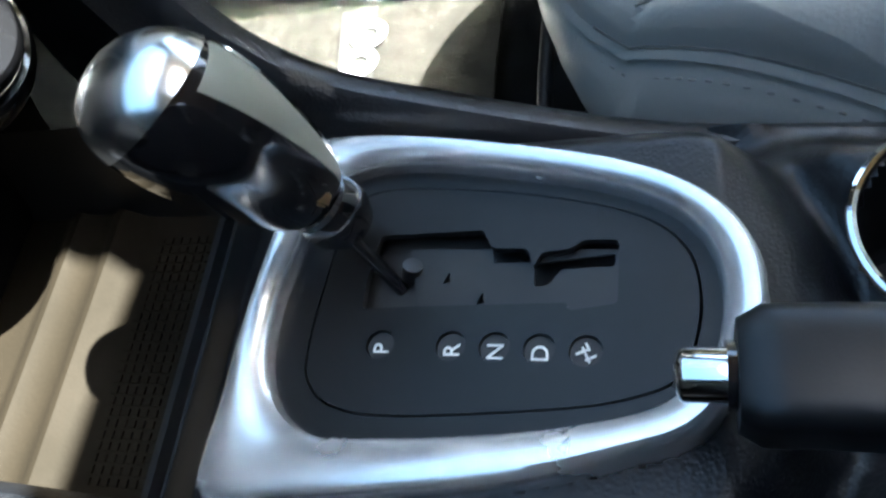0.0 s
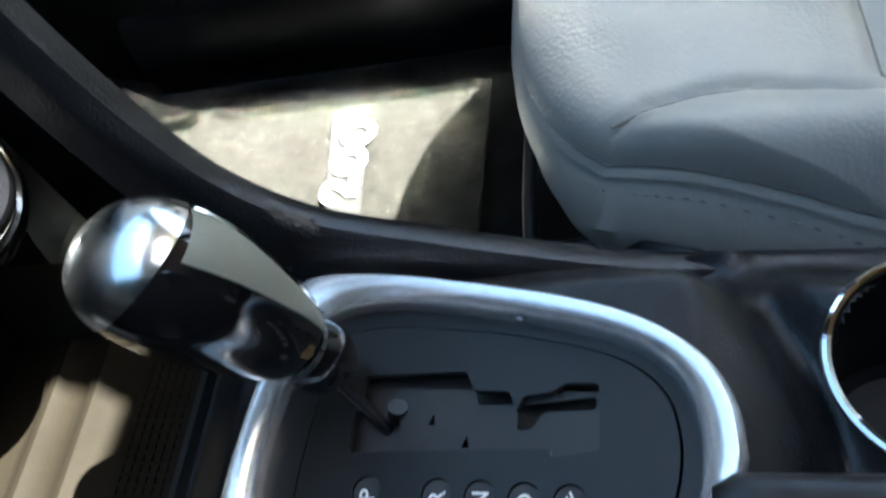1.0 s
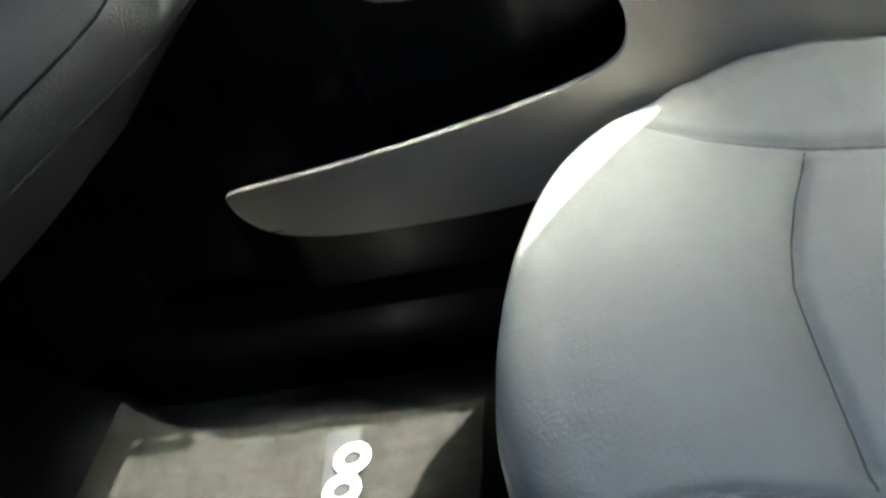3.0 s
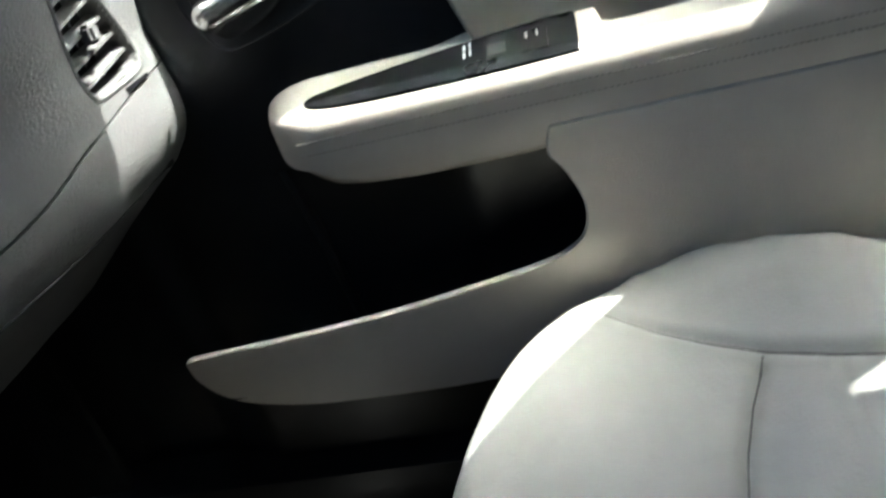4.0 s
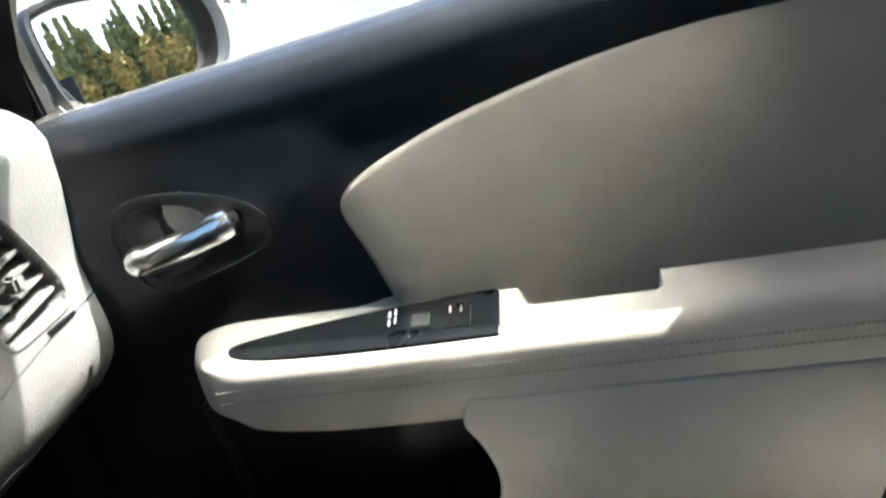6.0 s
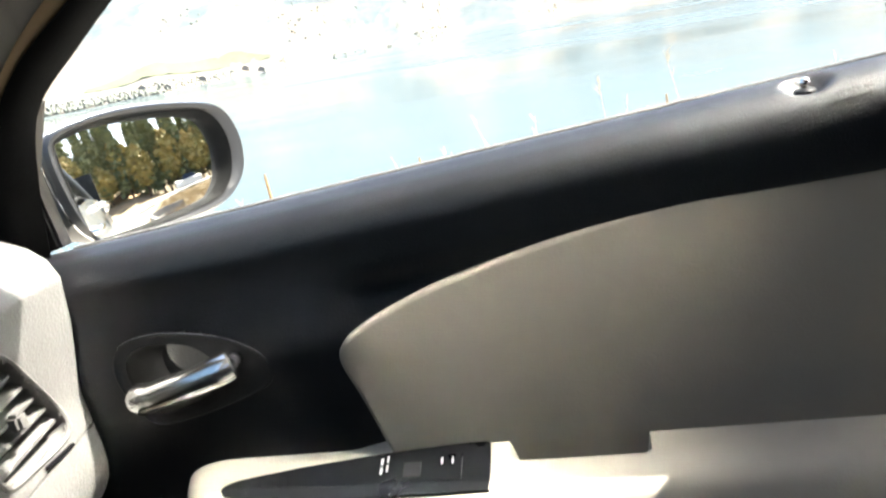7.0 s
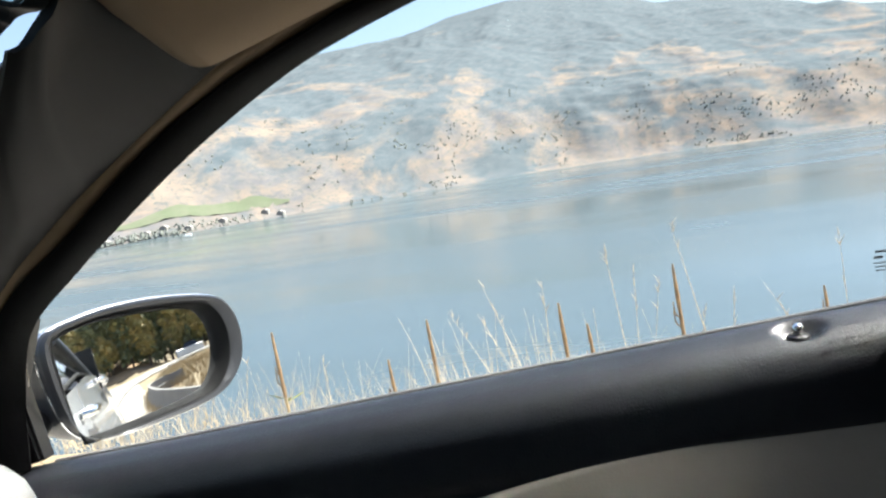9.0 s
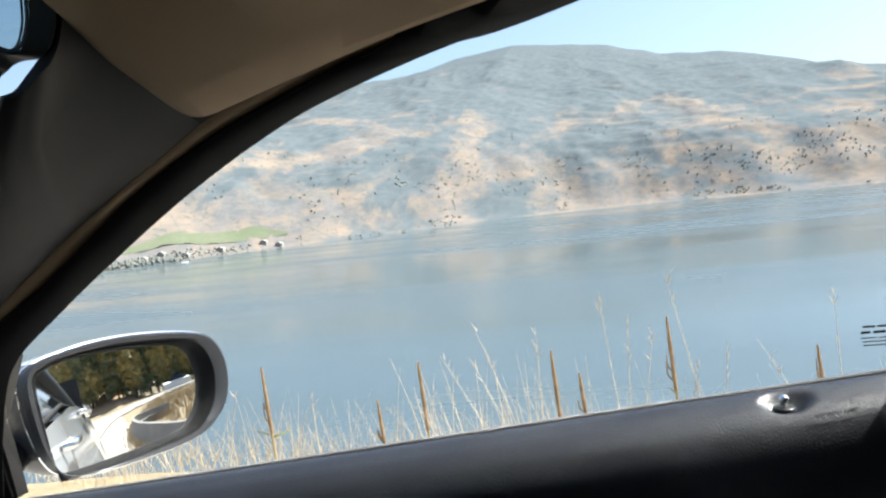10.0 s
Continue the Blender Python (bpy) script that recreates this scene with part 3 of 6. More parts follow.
# Lock button in its dish on the sill.
button = thing("lock_button", "chrome door lock button in a dark collar on the sill", "lock button")
bm = tube([(0.395, 0.729, sill(0.395) - 0.0115), (0.395, 0.729, sill(0.395) - 0.0070), (0.395, 0.729, sill(0.395) - 0.0064)], [0.0078, 0.0078, 0.0070], 24)
part("collar", bm, PLASTIC, button, "dark round collar")
bm = bmesh.new()
bmesh.ops.create_uvsphere(bm, u_segments=20, v_segments=12, radius=0.0040, matrix=Matrix.Translation((0.395, 0.729, sill(0.395) - 0.0018)))
part("knob", bm, CHROME, button, "small chrome ball")
part("stem", tube([(0.395, 0.729, sill(0.395) - 0.009), (0.395, 0.729, sill(0.395) - 0.003)], 0.0026, 10), CHROME, button)
part("belt_strip", tube([(x, 0.752, sill(x) + 0.0022) for x in span(-0.24, 0.60, 24)], 0.0022, 8, 0.7), DASH, door, "thin grey strip where the glass meets the sill")


# ---- dashboard ----
def dash_x(z):
    """How far back the dashboard's face stands at a height."""
    return table(z, [(0.36, -0.62), (0.40, -0.415), (0.4616, -0.334), (0.497, -0.283), (0.514, -0.258), (0.534, -0.239), (0.55, -0.230), (0.566, -0.2265), (0.58, -0.2260), (0.6065, -0.2285), (0.634, -0.2310), (0.650, -0.2290), (0.666, -0.2262), (0.704, -0.2188), (0.746, -0.2150)])


def shut_z(y):
    """Height of the joint between the upper dash and the glovebox lid."""
    return table(y, [(0.20, 0.555), (0.463, 0.5725), (0.534, 0.5886), (0.6125, 0.5984), (0.702, 0.6073)])


def dash_shift(p, y):
    """Rounds the dash off at the door and sets its middle further forward."""
    k = max(0.0, (y - 0.682) / 0.020)
    pull = 0.020 * (1 - math.sqrt(max(0.0, 1 - k * k)))
    return Vector((p.x - pull * (1.0 if p.x > -0.5 else 0) - 0.03 * step(0.56, 0.30, y), y, p.z - pull * 0.4 * (1 if p.z > 0.7 else 0)))


def upper_ring(y):
    top = [(-0.95, 0.790), (-0.60, 0.800), (-0.45, 0.800), (-0.36, 0.798), (-0.30, 0.792), (-0.262, 0.784), (-0.238, 0.774), (-0.2225, 0.762)]
    pts = [Vector((x, 0, z)) for x, z in top] + [Vector((dash_x(z), 0, z)) for z in span(0.746, shut_z(y) + 0.0013, 30)] + [Vector((dash_x(shut_z(y)) - 0.004, 0, shut_z(y) + 0.0008))]
    return [dash_shift(p, y) for p in pts]


def lower_ring(y):
    pts = [Vector((dash_x(shut_z(y)) - 0.004, 0, shut_z(y) - 0.0008))] + [Vector((dash_x(z), 0, z)) for z in span(shut_z(y) - 0.0013, 0.36, 30)]
    return [dash_shift(p, y) for p in pts]


YS = span(-0.72, 0.54, 38) + span(0.545, 0.676, 40) + [0.682 + 0.020 * math.sin(k * math.pi / 20) for k in range(0, 11)]
dash = thing("dashboard", "dark grained vinyl dashboard with air vent and glovebox", "dashboard")
vo = spline([(0, 0.5705, 0.640), (0, 0.5725, 0.622), (0, 0.580, 0.6140), (0, 0.602, 0.6130), (0, 0.640, 0.6140), (0, 0.6530, 0.6190), (0, 0.6555, 0.6300), (0, 0.6485, 0.6455), (0, 0.627, 0.6765), (0, 0.603, 0.7080), (0, 0.590, 0.7140), (0, 0.576, 0.7120), (0, 0.5705, 0.700), (0, 0.5700, 0.670)], 6, True)
vc = Vector((0, 0.602, 0.652))


def in_vent(y, z):
    return inside([Vector((q.y, q.z)) for q in vo], Vector((y, z)))


bm = loft([upper_ring(y) for y in YS])
gone = [f for f in bm.faces if f.calc_center_median().x > -0.25 and in_vent(f.calc_center_median().y, f.calc_center_median().z)]
bmesh.ops.delete(bm, geom=gone, context="FACES")
part("upper_dash", bm, DASH, dash)
part("glovebox_door", loft([lower_ring(y) for y in YS]), DASH, dash, "dark glovebox lid with a thin shut line")
part("end_cap", slab([Vector((p.x, 0.7018, p.z)) for p in upper_ring(0.7019)[:-1] + lower_ring(0.7019)[1:]], (0, -1, 0), 0.004), DASH, dash)
part("shut_line", thick(loft([[dash_shift(Vector((dash_x(shut_z(y)) - 0.0035, 0, shut_z(y) + d)), y) for d in (0.003, -0.003)] for y in YS]), 0.002), BLACK, dash)
part("glovebox_edge", tube([dash_shift(Vector((dash_x(0.5195) + 0.0003, 0, 0.5195)), y) for y in span(0.36, 0.664, 24)], 0.0011, 6), BLACK, dash, "dark lower shut line")
part("glovebox_notch", box(dash_x(0.522) - 0.004, 0.655, 0.5185, dash_x(0.522) + 0.0015, 0.666, 0.5245, 0.001), BLACK, dash, "small dark notch at the lid's corner")

vent = tagged(new("air_vent"), "dark side air vent with angled slats")
vent.parent = dash
rings = []
for k, d in ((1.125, -0.003), (1.115, 0.0010), (1.06, 0.0022), (1.01, 0.0012), (0.985, -0.004), (0.97, -0.034)):
    rings.append([Vector((dash_x((vc + (q - vc) * k).z) + d, (vc + (q - vc) * k).y, (vc + (q - vc) * k).z)) for q in vo])
part("frame", loft(rings, True), DASH, vent, "dark rounded vent frame")
part("backing", thick(loft([[vc + (q - vc) * k + Vector((dash_x(q.z) - 0.033, 0, 0)) for q in vo] for k in (1.0, 0.5, 0.02)], True), 0.001), BLACK, vent)


def vent_right(z):
    return table(z, [(0.614, 0.650), (0.622, 0.6545), (0.632, 0.6535), (0.6435, 0.6475), (0.676, 0.625), (0.705, 0.602), (0.72, 0.588)])


for k in range(6):
    zl = 0.6205 + k * 0.0158
    zr = zl + 0.0085
    yr = vent_right(zr) - 0.001
    bm = slab([Vector((dash_x(zl) - 0.015, 0.5715, zl + 0.003)), Vector((dash_x(zr) - 0.015, yr, zr + 0.003)), Vector((dash_x(zr) - 0.003, yr - 0.003, zr)), Vector((dash_x(zl) - 0.002, 0.5715, zl - 0.0005))], (0, 0, 1), 0.0026, 0.0007)
    part("slat", bm, DASH, vent)
for k in range(3):
    y = 0.588 + k * 0.019
    zt = table(y, [(0.585, 0.708), (0.603, 0.700), (0.627, 0.672), (0.65, 0.64)])
    part("vane", slab([Vector((dash_x(z) - d, y, z)) for z, d in ((0.617, 0.018), (zt, 0.018), (zt, 0.030), (0.617, 0.030))], (0, 1, 0), 0.0016), BLACK, vent, "dark upright vane behind the slats")
part("tab", box(dash_x(0.655) - 0.006, 0.598, 0.648, dash_x(0.655) + 0.007, 0.611, 0.663, 0.003), DASH, vent, "thumb tab on the middle slat")
part("thumb_wheel", box(dash_x(0.605) - 0.002, 0.615, 0.6030, dash_x(0.605) + 0.0030, 0.654, 0.6065, 0.001), GLOSS, vent)


# ---- centre console ----
def flat(points, per=6):
    return [Vector((q.x, q.y)) for q in spline([Vector((a, b, 0)) for a, b in points], per, True)]


BEZEL_OUT = flat([(-0.079, 0.0845), (-0.043, 0.0825), (0.005, 0.0715), (0.0436, 0.0602), (0.0663, 0.0495), (0.0822, 0.036), (0.0902, 0.0213), (0.0922, 0.0075), (0.0905, -0.0045), (0.0735, -0.0345), (0.0494, -0.0450), (0.0162, -0.0540), (-0.0203, -0.0590), (-0.062, -0.0630), (-0.0975, -0.0635), (-0.0970, -0.0276), (-0.0955, 0.0038), (-0.0925, 0.0331), (-0.0875, 0.066)])
BEZEL_IN = flat([(-0.0655, 0.0655), (-0.050, 0.0695), (-0.0275, 0.0680), (0.0056, 0.0610), (0.0375, 0.0522), (0.0588, 0.0430), (0.0714, 0.0322), (0.0779, 0.0184), (0.0790, 0.0028), (0.0752, -0.0135), (0.0604, -0.0287), (0.0319, -0.0358), (-0.0047, -0.0396), (-0.0413, -0.0409), (-0.0593, -0.0394), (-0.0730, -0.0304), (-0.0810, -0.0154), (-0.0832, 0.0028), (-0.0820, 0.0195), (-0.0785, 0.040), (-0.0730, 0.0575)])
GROOVE = flat([(-0.0579, 0.0585), (-0.0382, 0.0618), (0.0048, 0.0555), (0.0391, 0.0466), (0.0586, 0.0378), (0.0695, 0.0261), (0.0732, 0.0117), (0.0722, -0.0030), (0.0670, -0.0175), (0.0555, -0.0240), (0.0307, -0.0286), (-0.0281, -0.0318), (-0.0545, -0.0285), (-0.0670, -0.0178), (-0.0690, -0.0021), (-0.0672, 0.0215), (-0.0640, 0.045)])
CENTRE = (0.0, 0.012)
o, i2 = polar(BEZEL_OUT, CENTRE), polar(BEZEL_IN, CENTRE)
GATE = 0.400
RAMP = 0.10                                                # the gate lifts gently towards the rear


def lift(x):
    return RAMP * x


console = thing("centre_console", "dark grained centre console with silver trimmed shift gate", "centre console")
rings = []
for s, z in ((-0.02, -0.010), (-0.02, 0.002), (0.0, 0.0065), (0.08, 0.0095), (0.22, 0.0112), (0.45, 0.0112), (0.70, 0.0098), (0.90, 0.0076), (0.98, 0.0060), (1.0, 0.0040), (1.02, -0.006)):
    rings.append([Vector((*a.lerp(b, s), GATE + z + lift(a.lerp(b, s).x))) for a, b in zip(o, i2)])
part("bezel", loft(rings, True), SATIN, console, "satin silver shift gate surround")


def sheet(loops, z, mat, name, parent, label, thickness):
    """A flat plate with openings: the first loop is its rim."""
    bm = bmesh.new()
    edges = []
    for lp in loops:
        vs = [bm.verts.new((q[0], q[1], z + lift(q[0]))) for q in lp]
        edges += [bm.edges.new((a, b)) for a, b in zip(vs, vs[1:] + vs[:1])]
    bmesh.ops.triangle_fill(bm, use_beauty=True, edges=edges)
    bmesh.ops.recalc_face_normals(bm, faces=bm.faces)
    if sum(f.normal.z for f in bm.faces) < 0:
        bmesh.ops.reverse_faces(bm, faces=bm.faces)
    got = bmesh.ops.extrude_face_region(bm, geom=bm.faces[:])
    bmesh.ops.translate(bm, vec=(0, 0, -thickness), verts=[g for g in got["geom"] if isinstance(g, bmesh.types.BMVert)])
    return part(name, bm, mat, parent, label)


def rounded(points, r, n=4):
    """A polygon with small rounded corners."""
    out = []
    for k, q in enumerate(points):
        q = Vector(q)
        a, b = Vector(points[k - 1]), Vector(points[(k + 1) % len(points)])
        ra, rb = min(r, (a - q).length * 0.45), min(r, (b - q).length * 0.45)
        p0, p1 = q + (a - q).normalized() * ra, q + (b - q).normalized() * rb
        out += [p0.lerp(q, t).lerp(q.lerp(p1, t), t) for t in span(0, 1, n)]
    return out


SLOT = rounded([(-0.0485, 0.0095), (-0.0485, 0.0215), (-0.0455, 0.0405), (-0.0035, 0.0395), (0.0005, 0.0315), (0.0140, 0.0305), (0.0168, 0.0225), (0.0192, 0.0285), (0.0295, 0.0292), (0.0345, 0.0325), (0.0465, 0.0315), (0.0465, 0.0075), (0.030, 0.0055), (0.0295, 0.0085), (-0.0265, 0.0095)], 0.002)
BUTTONS = [(-0.0385, -0.0050), (-0.0110, -0.0062), (0.0050, -0.0070), (0.0208, -0.0080), (0.0365, -0.0090)]
rounds = [[(x + 0.0056 * math.cos(a), y + 0.0056 * math.sin(a)) for a in (2 * math.pi * k / 24 for k in range(24))] for x, y in BUTTONS]
sheet([BEZEL_IN, GROOVE], GATE - 0.0005, PLASTIC, "gate_rim", console, "dark plate round the shift gate", 0.004)
inner_plate = [Vector(CENTRE) + (q - Vector(CENTRE)) * 0.985 for q in GROOVE]
plate = sheet([inner_plate, SLOT] + rounds, GATE, PLASTIC, "gate_plate", console, "dark shift gate plate with stepped slot", 0.0035)
cover = sheet([rounded([(-0.034, 0.036), (0.047, 0.030), (0.047, 0.004), (-0.026, 0.006)], 0.002), [(-0.0185, 0.0205), (-0.0165, 0.0250), (-0.0155, 0.0205)], [(-0.0045, 0.0115), (-0.0025, 0.0160), (-0.0015, 0.0115)], rounded([(-0.0005, 0.034), (0.015, 0.034), (0.0155, 0.027), (0.001, 0.0275)], 0.001), rounded([(0.0165, 0.0265), (0.0165, 0.017), (0.022, 0.0175), (0.026, 0.0235), (0.045, 0.0235), (0.045, 0.0285)], 0.0015)], GATE - 0.0045, BLACK, "slot_cover", console, "sliding dark cover inside the gate slot", 0.0015)
part("slot_pit", box(-0.060, -0.012, GATE - 0.024, 0.056, 0.046, GATE - 0.014, 0.003), BLACK, console)


def lettering(text, size, m, mat, name, parent, label="", depth=0.0003, fat=0.0):
    """Raised characters from the built-in font; m places their centre."""
    cu = bpy.data.curves.new(name, "FONT")
    cu.body, cu.size, cu.extrude, cu.align_x, cu.align_y = text, size, depth, "CENTER", "CENTER"
    cu.resolution_u, cu.offset = 3, fat
    tmp = bpy.data.objects.new(name, cu)
    me = bpy.data.meshes.new_from_object(tmp)
    bpy.data.objects.remove(tmp)
    me.transform(m)
    me.materials.append(mat)
    ob = new(name, me)
    ob.parent = parent
    return tagged(ob, label)


for (x, y), ch in zip(BUTTONS, ("P", "R", "N", "D", "")):
    z = GATE + lift(x)
    lamp = part("gear_lens", tube([(x, y, z - 0.006), (x, y, z - 0.0018)], 0.0053, 20), BLACK, console, "round dark gear indicator")
    if ch:
        lettering(ch, 0.0085, pose(x + 0.0005, y - 0.0012, z - 0.0014, 0, 0, 90), WHITE_PRINT, "gear_letter", lamp, "white gear letter")
    else:
        bm = bmesh.new()
        for dx, dy, w, h in ((0.0, -0.001, 0.0008, 0.006), (-0.0015, 0.0, 0.004, 0.0008), (0.0016, -0.002, 0.004, 0.0008), (0.0005, 0.0018, 0.0008, 0.003)):
            bmesh.ops.create_cube(bm, size=1, matrix=Matrix.Translation((x + dx, y + dy, z - 0.0013)) @ pose(0, 0, 0, 0, 0, 25) @ Matrix.Diagonal((w, h, 0.0005, 1)))
        part("gear_mark", bm, WHITE_PRINT, lamp, "white manual shift mark", smooth=False)

# Console body: rails on both sides, the deck between them, a tray ahead of the gate.
RAIL = spline([(0.40, 0.100, 0.345), (0.22, 0.103, 0.352), (0.13, 0.105, 0.355), (0.067, 0.105, 0.362), (0.02, 0.105, 0.376), (-0.03, 0.106, 0.394), (-0.075, 0.107, 0.413), (-0.105, 0.110, 0.438), (-0.125, 0.116, 0.468), (-0.142, 0.124, 0.505), (-0.158, 0.134, 0.545), (-0.178, 0.145, 0.60), (-0.20, 0.155, 0.66), (-0.235, 0.165, 0.74)], 8)
rows = []
for q in RAIL:
    r = 0.0095
    fwd = step(-0.07, -0.13, q.x)
    rows.append([q + Vector((-0.014 * fwd, -0.017, -0.030)), q + Vector((-0.006 * fwd, -0.0125, -0.012)), q + Vector((-0.003 * fwd, -0.009, -0.004)), q + Vector((0, -0.003, 0.0005)), q + Vector((0, 0.003, 0.0)), q + Vector((0, 0.009, -0.004)), q + Vector((-0.01 * fwd, 0.0135, -0.014)), q + Vector((-0.03 * fwd, 0.0165, -0.06)), Vector((q.x - 0.06 * fwd, q.y + 0.018, min(q.z - 0.1, 0.2))), Vector((q.x - 0.08 * fwd, q.y + 0.018, -0.01))])
part("side_rail", loft(rows), VINYL, console, "dark rail sweeping up to the centre stack")
RAIL2 = spline([(0.40, -0.095, 0.345), (0.20, -0.092, 0.36), (0.09, -0.078, 0.378), (0.0, -0.077, 0.392), (-0.09, -0.079, 0.398), (-0.16, -0.075, 0.404), (-0.22, -0.075, 0.42), (-0.27, -0.08, 0.46), (-0.31, -0.09, 0.52), (-0.34, -0.10, 0.60)], 8)
rows = [[q + Vector((0, -0.02, -0.38)), q + Vector((0, -0.018, -0.06)), q + Vector((0, -0.013, -0.012)), q + Vector((0, -0.006, -0.002)), q, q + Vector((0, 0.006, -0.002)), q + Vector((0, 0.011, -0.010)), q + Vector((0, 0.014, -0.05))] for q in RAIL2]
part("side_rail", loft(rows), VINYL, console, "dark rail on the driver's side of the console")


def deck_z(x, y):
    near = table(x, [(-0.09, 0.397), (0.0, 0.397), (0.08, 0.400), (0.11, 0.386), (0.16, 0.381), (0.4, 0.372)])
    # a shallow valley round the silver surround
    k = max(0.0, Vector((x - 0.02, y - 0.01)).length - 0.085)
    return near - 0.016 * math.exp(-((k - 0.022) / 0.012) ** 2) - 0.028 * step(0.075, 0.105, y) - 0.02 * step(-0.06, -0.09, y)


CUP = (0.164, 0.046, 0.0395)
bm = grid(span(-0.092, 0.40, 200), span(-0.088, 0.108, 100), lambda x, y: Vector((x, y, deck_z(x, y))))
gone = [f for f in bm.faces if (f.calc_center_median().xy - Vector(CUP[:2])).length < CUP[2] - 0.002]
bmesh.ops.delete(bm, geom=gone, context="FACES")
# open the deck under the gate, so that the slot is deep
ring = polar(BEZEL_OUT, CENTRE, 120)


def under_gate(p):
    d = Vector((p.x, p.y)) - Vector(CENTRE)
    return d.length < 1.0 * (ring[round(math.atan2(d.y, d.x) / (2 * math.pi) * 120) % 120] - Vector(CENTRE)).length


gone = [f for f in bm.faces if under_gate(f.calc_center_median())]
bmesh.ops.delete(bm, geom=gone, context="FACES")
part("deck", bm, VINYL, console, "dark grained console deck")
part("front_apron", loft([[Vector((x, y, z)) for y in span(-0.075, 0.098, 10)] for x, z in ((-0.088, 0.398), (-0.097, 0.398), (-0.101, 0.395), (-0.120, 0.383), (-0.1225, 0.380), (-0.124, 0.373), (-0.129, 0.373), (-0.131, 0.378), (-0.134, 0.378), (-0.156, 0.343), (-0.158, 0.325))]), PLASTIC, console, "black stepped apron between tray and gate")
part("tray_well", loft([[Vector((x, y, z)) for x in span(-0.36, -0.148, 10)] for y, z in ((-0.074, 0.39), (-0.066, 0.34), (-0.058, 0.326), (0.09, 0.326), (0.097, 0.34), (0.102, 0.40))]), PLASTIC, console)
tray = part("tray_liner", loft([[Vector((x, y, z)) for y in span(-0.060, 0.092, 14)] for x, z in ((-0.36, 0.340), (-0.30, 0.332), (-0.268, 0.331), (-0.262, 0.333), (-0.257, 0.338), (-0.252, 0.339), (-0.248, 0.336), (-0.240, 0.335), (-0.232, 0.336), (-0.228, 0.340), (-0.223, 0.341), (-0.218, 0.337), (-0.213, 0.332), (-0.206, 0.331), (-0.152, 0.331))]), TRAY, console, "taupe ribbed rubber tray liner")
bm = bmesh.new()
for i in range(9):
    for j in range(24):
        bmesh.ops.create_cube(bm, size=1, matrix=Matrix.Translation((-0.200 + i * 0.0052, -0.050 + j * 0.0055, 0.3314)) @ Matrix.Diagonal((0.0036, 0.0038, 0.0012, 1)))
tagged(part("liner_studs", bm, TRAY, tray, "small square grip studs", smooth=False), kind="stuff")

# Cup holder: a deep well with a chrome ring.
zc = deck_z(CUP[0], CUP[1])
rings = []
for r, z in ((0.0395, 0.004), (0.0393, 0.0), (0.038, -0.004), (0.036, -0.03), (0.0345, -0.075), (0.030, -0.08), (0.001, -0.08)):
    rings.append([Vector((CUP[0] + r * math.cos(a), CUP[1] + r * math.sin(a), zc + z)) for a in (2 * math.pi * k / 48 for k in range(48))])
part("cup_well", loft(rings, True), BLACK, console, "black cup holder well")
rings = []
for k in range(8):
    a = 2 * math.pi * k / 8
    rings.append([Vector((CUP[0] + (0.0407 + 0.0021 * math.cos(a)) * math.cos(b), CUP[1] + (0.0407 + 0.0021 * math.cos(a)) * math.sin(b), zc + 0.0035 + 0.0022 * math.sin(a))) for b in (2 * math.pi * k2 / 64 for k2 in range(64))])
rings.append(rings[0])
part("cup_ring", loft(rings, True), CHROME, console, "bright chrome cup holder ring")

# Centre stack with a rotary knob.
stack = thing("centre_stack", "dark centre stack with a chrome ringed rotary knob", "centre stack")
part("face", thick(loft([[Vector((x, y, z)) for y in span(-0.14, 0.145 + 0.03 * (z - 0.35), 8)] for x, z in ((-0.30, 0.30), (-0.285, 0.36), (-0.262, 0.42), (-0.245, 0.50), (-0.245, 0.60), (-0.262, 0.70), (-0.30, 0.775))]), 0.01), PLASTIC, stack)
kc, kn = Vector((-0.200, 0.078, 0.490)), Vector((0.75, -0.10, 0.65)).normalized()
ku = kn.cross(Vector((0, 1, 0))).normalized()
kv = kn.cross(ku)


def round_rings(c, n, u, v, rows, sides=40):
    return [[c + n * d + (u * math.cos(a) + v * math.sin(a)) * r for a in (2 * math.pi * k / sides for k in range(sides))] for r, d in rows]


part("knob", loft(round_rings(kc, kn, ku, kv, ((0.034, -0.05), (0.033, 0.004), (0.030, 0.010), (0.022, 0.0135), (0.010, 0.015), (0.0005, 0.0152))), True), GLOSS, stack, "glossy black rotary knob")
part("knob_ring", loft(round_rings(kc, kn, ku, kv, ((0.034, -0.025), (0.0385, -0.022), (0.0395, -0.014), (0.0385, -0.006), (0.036, -0.002), (0.034, -0.003))), True), CHROME, stack, "chrome ring round the knob")

bm = bmesh.new()
for du, dv, w, h in ((0.014, 0.004, 0.007, 0.0016), (0.008, -0.012, 0.006, 0.0014), (-0.004, 0.016, 0.005, 0.0014), (-0.014, -0.004, 0.006, 0.0014)):
    m = Matrix((ku, kv, kn)).transposed().to_4x4()
    bmesh.ops.create_cube(bm, size=1, matrix=Matrix.Translation(kc + kn * 0.0142 + ku * du + kv * dv) @ m @ Matrix.Diagonal((h, w, 0.0016, 1)))
part("knob_marks", bm, WHITE_PRINT, stack, "small white printed marks", smooth=False)

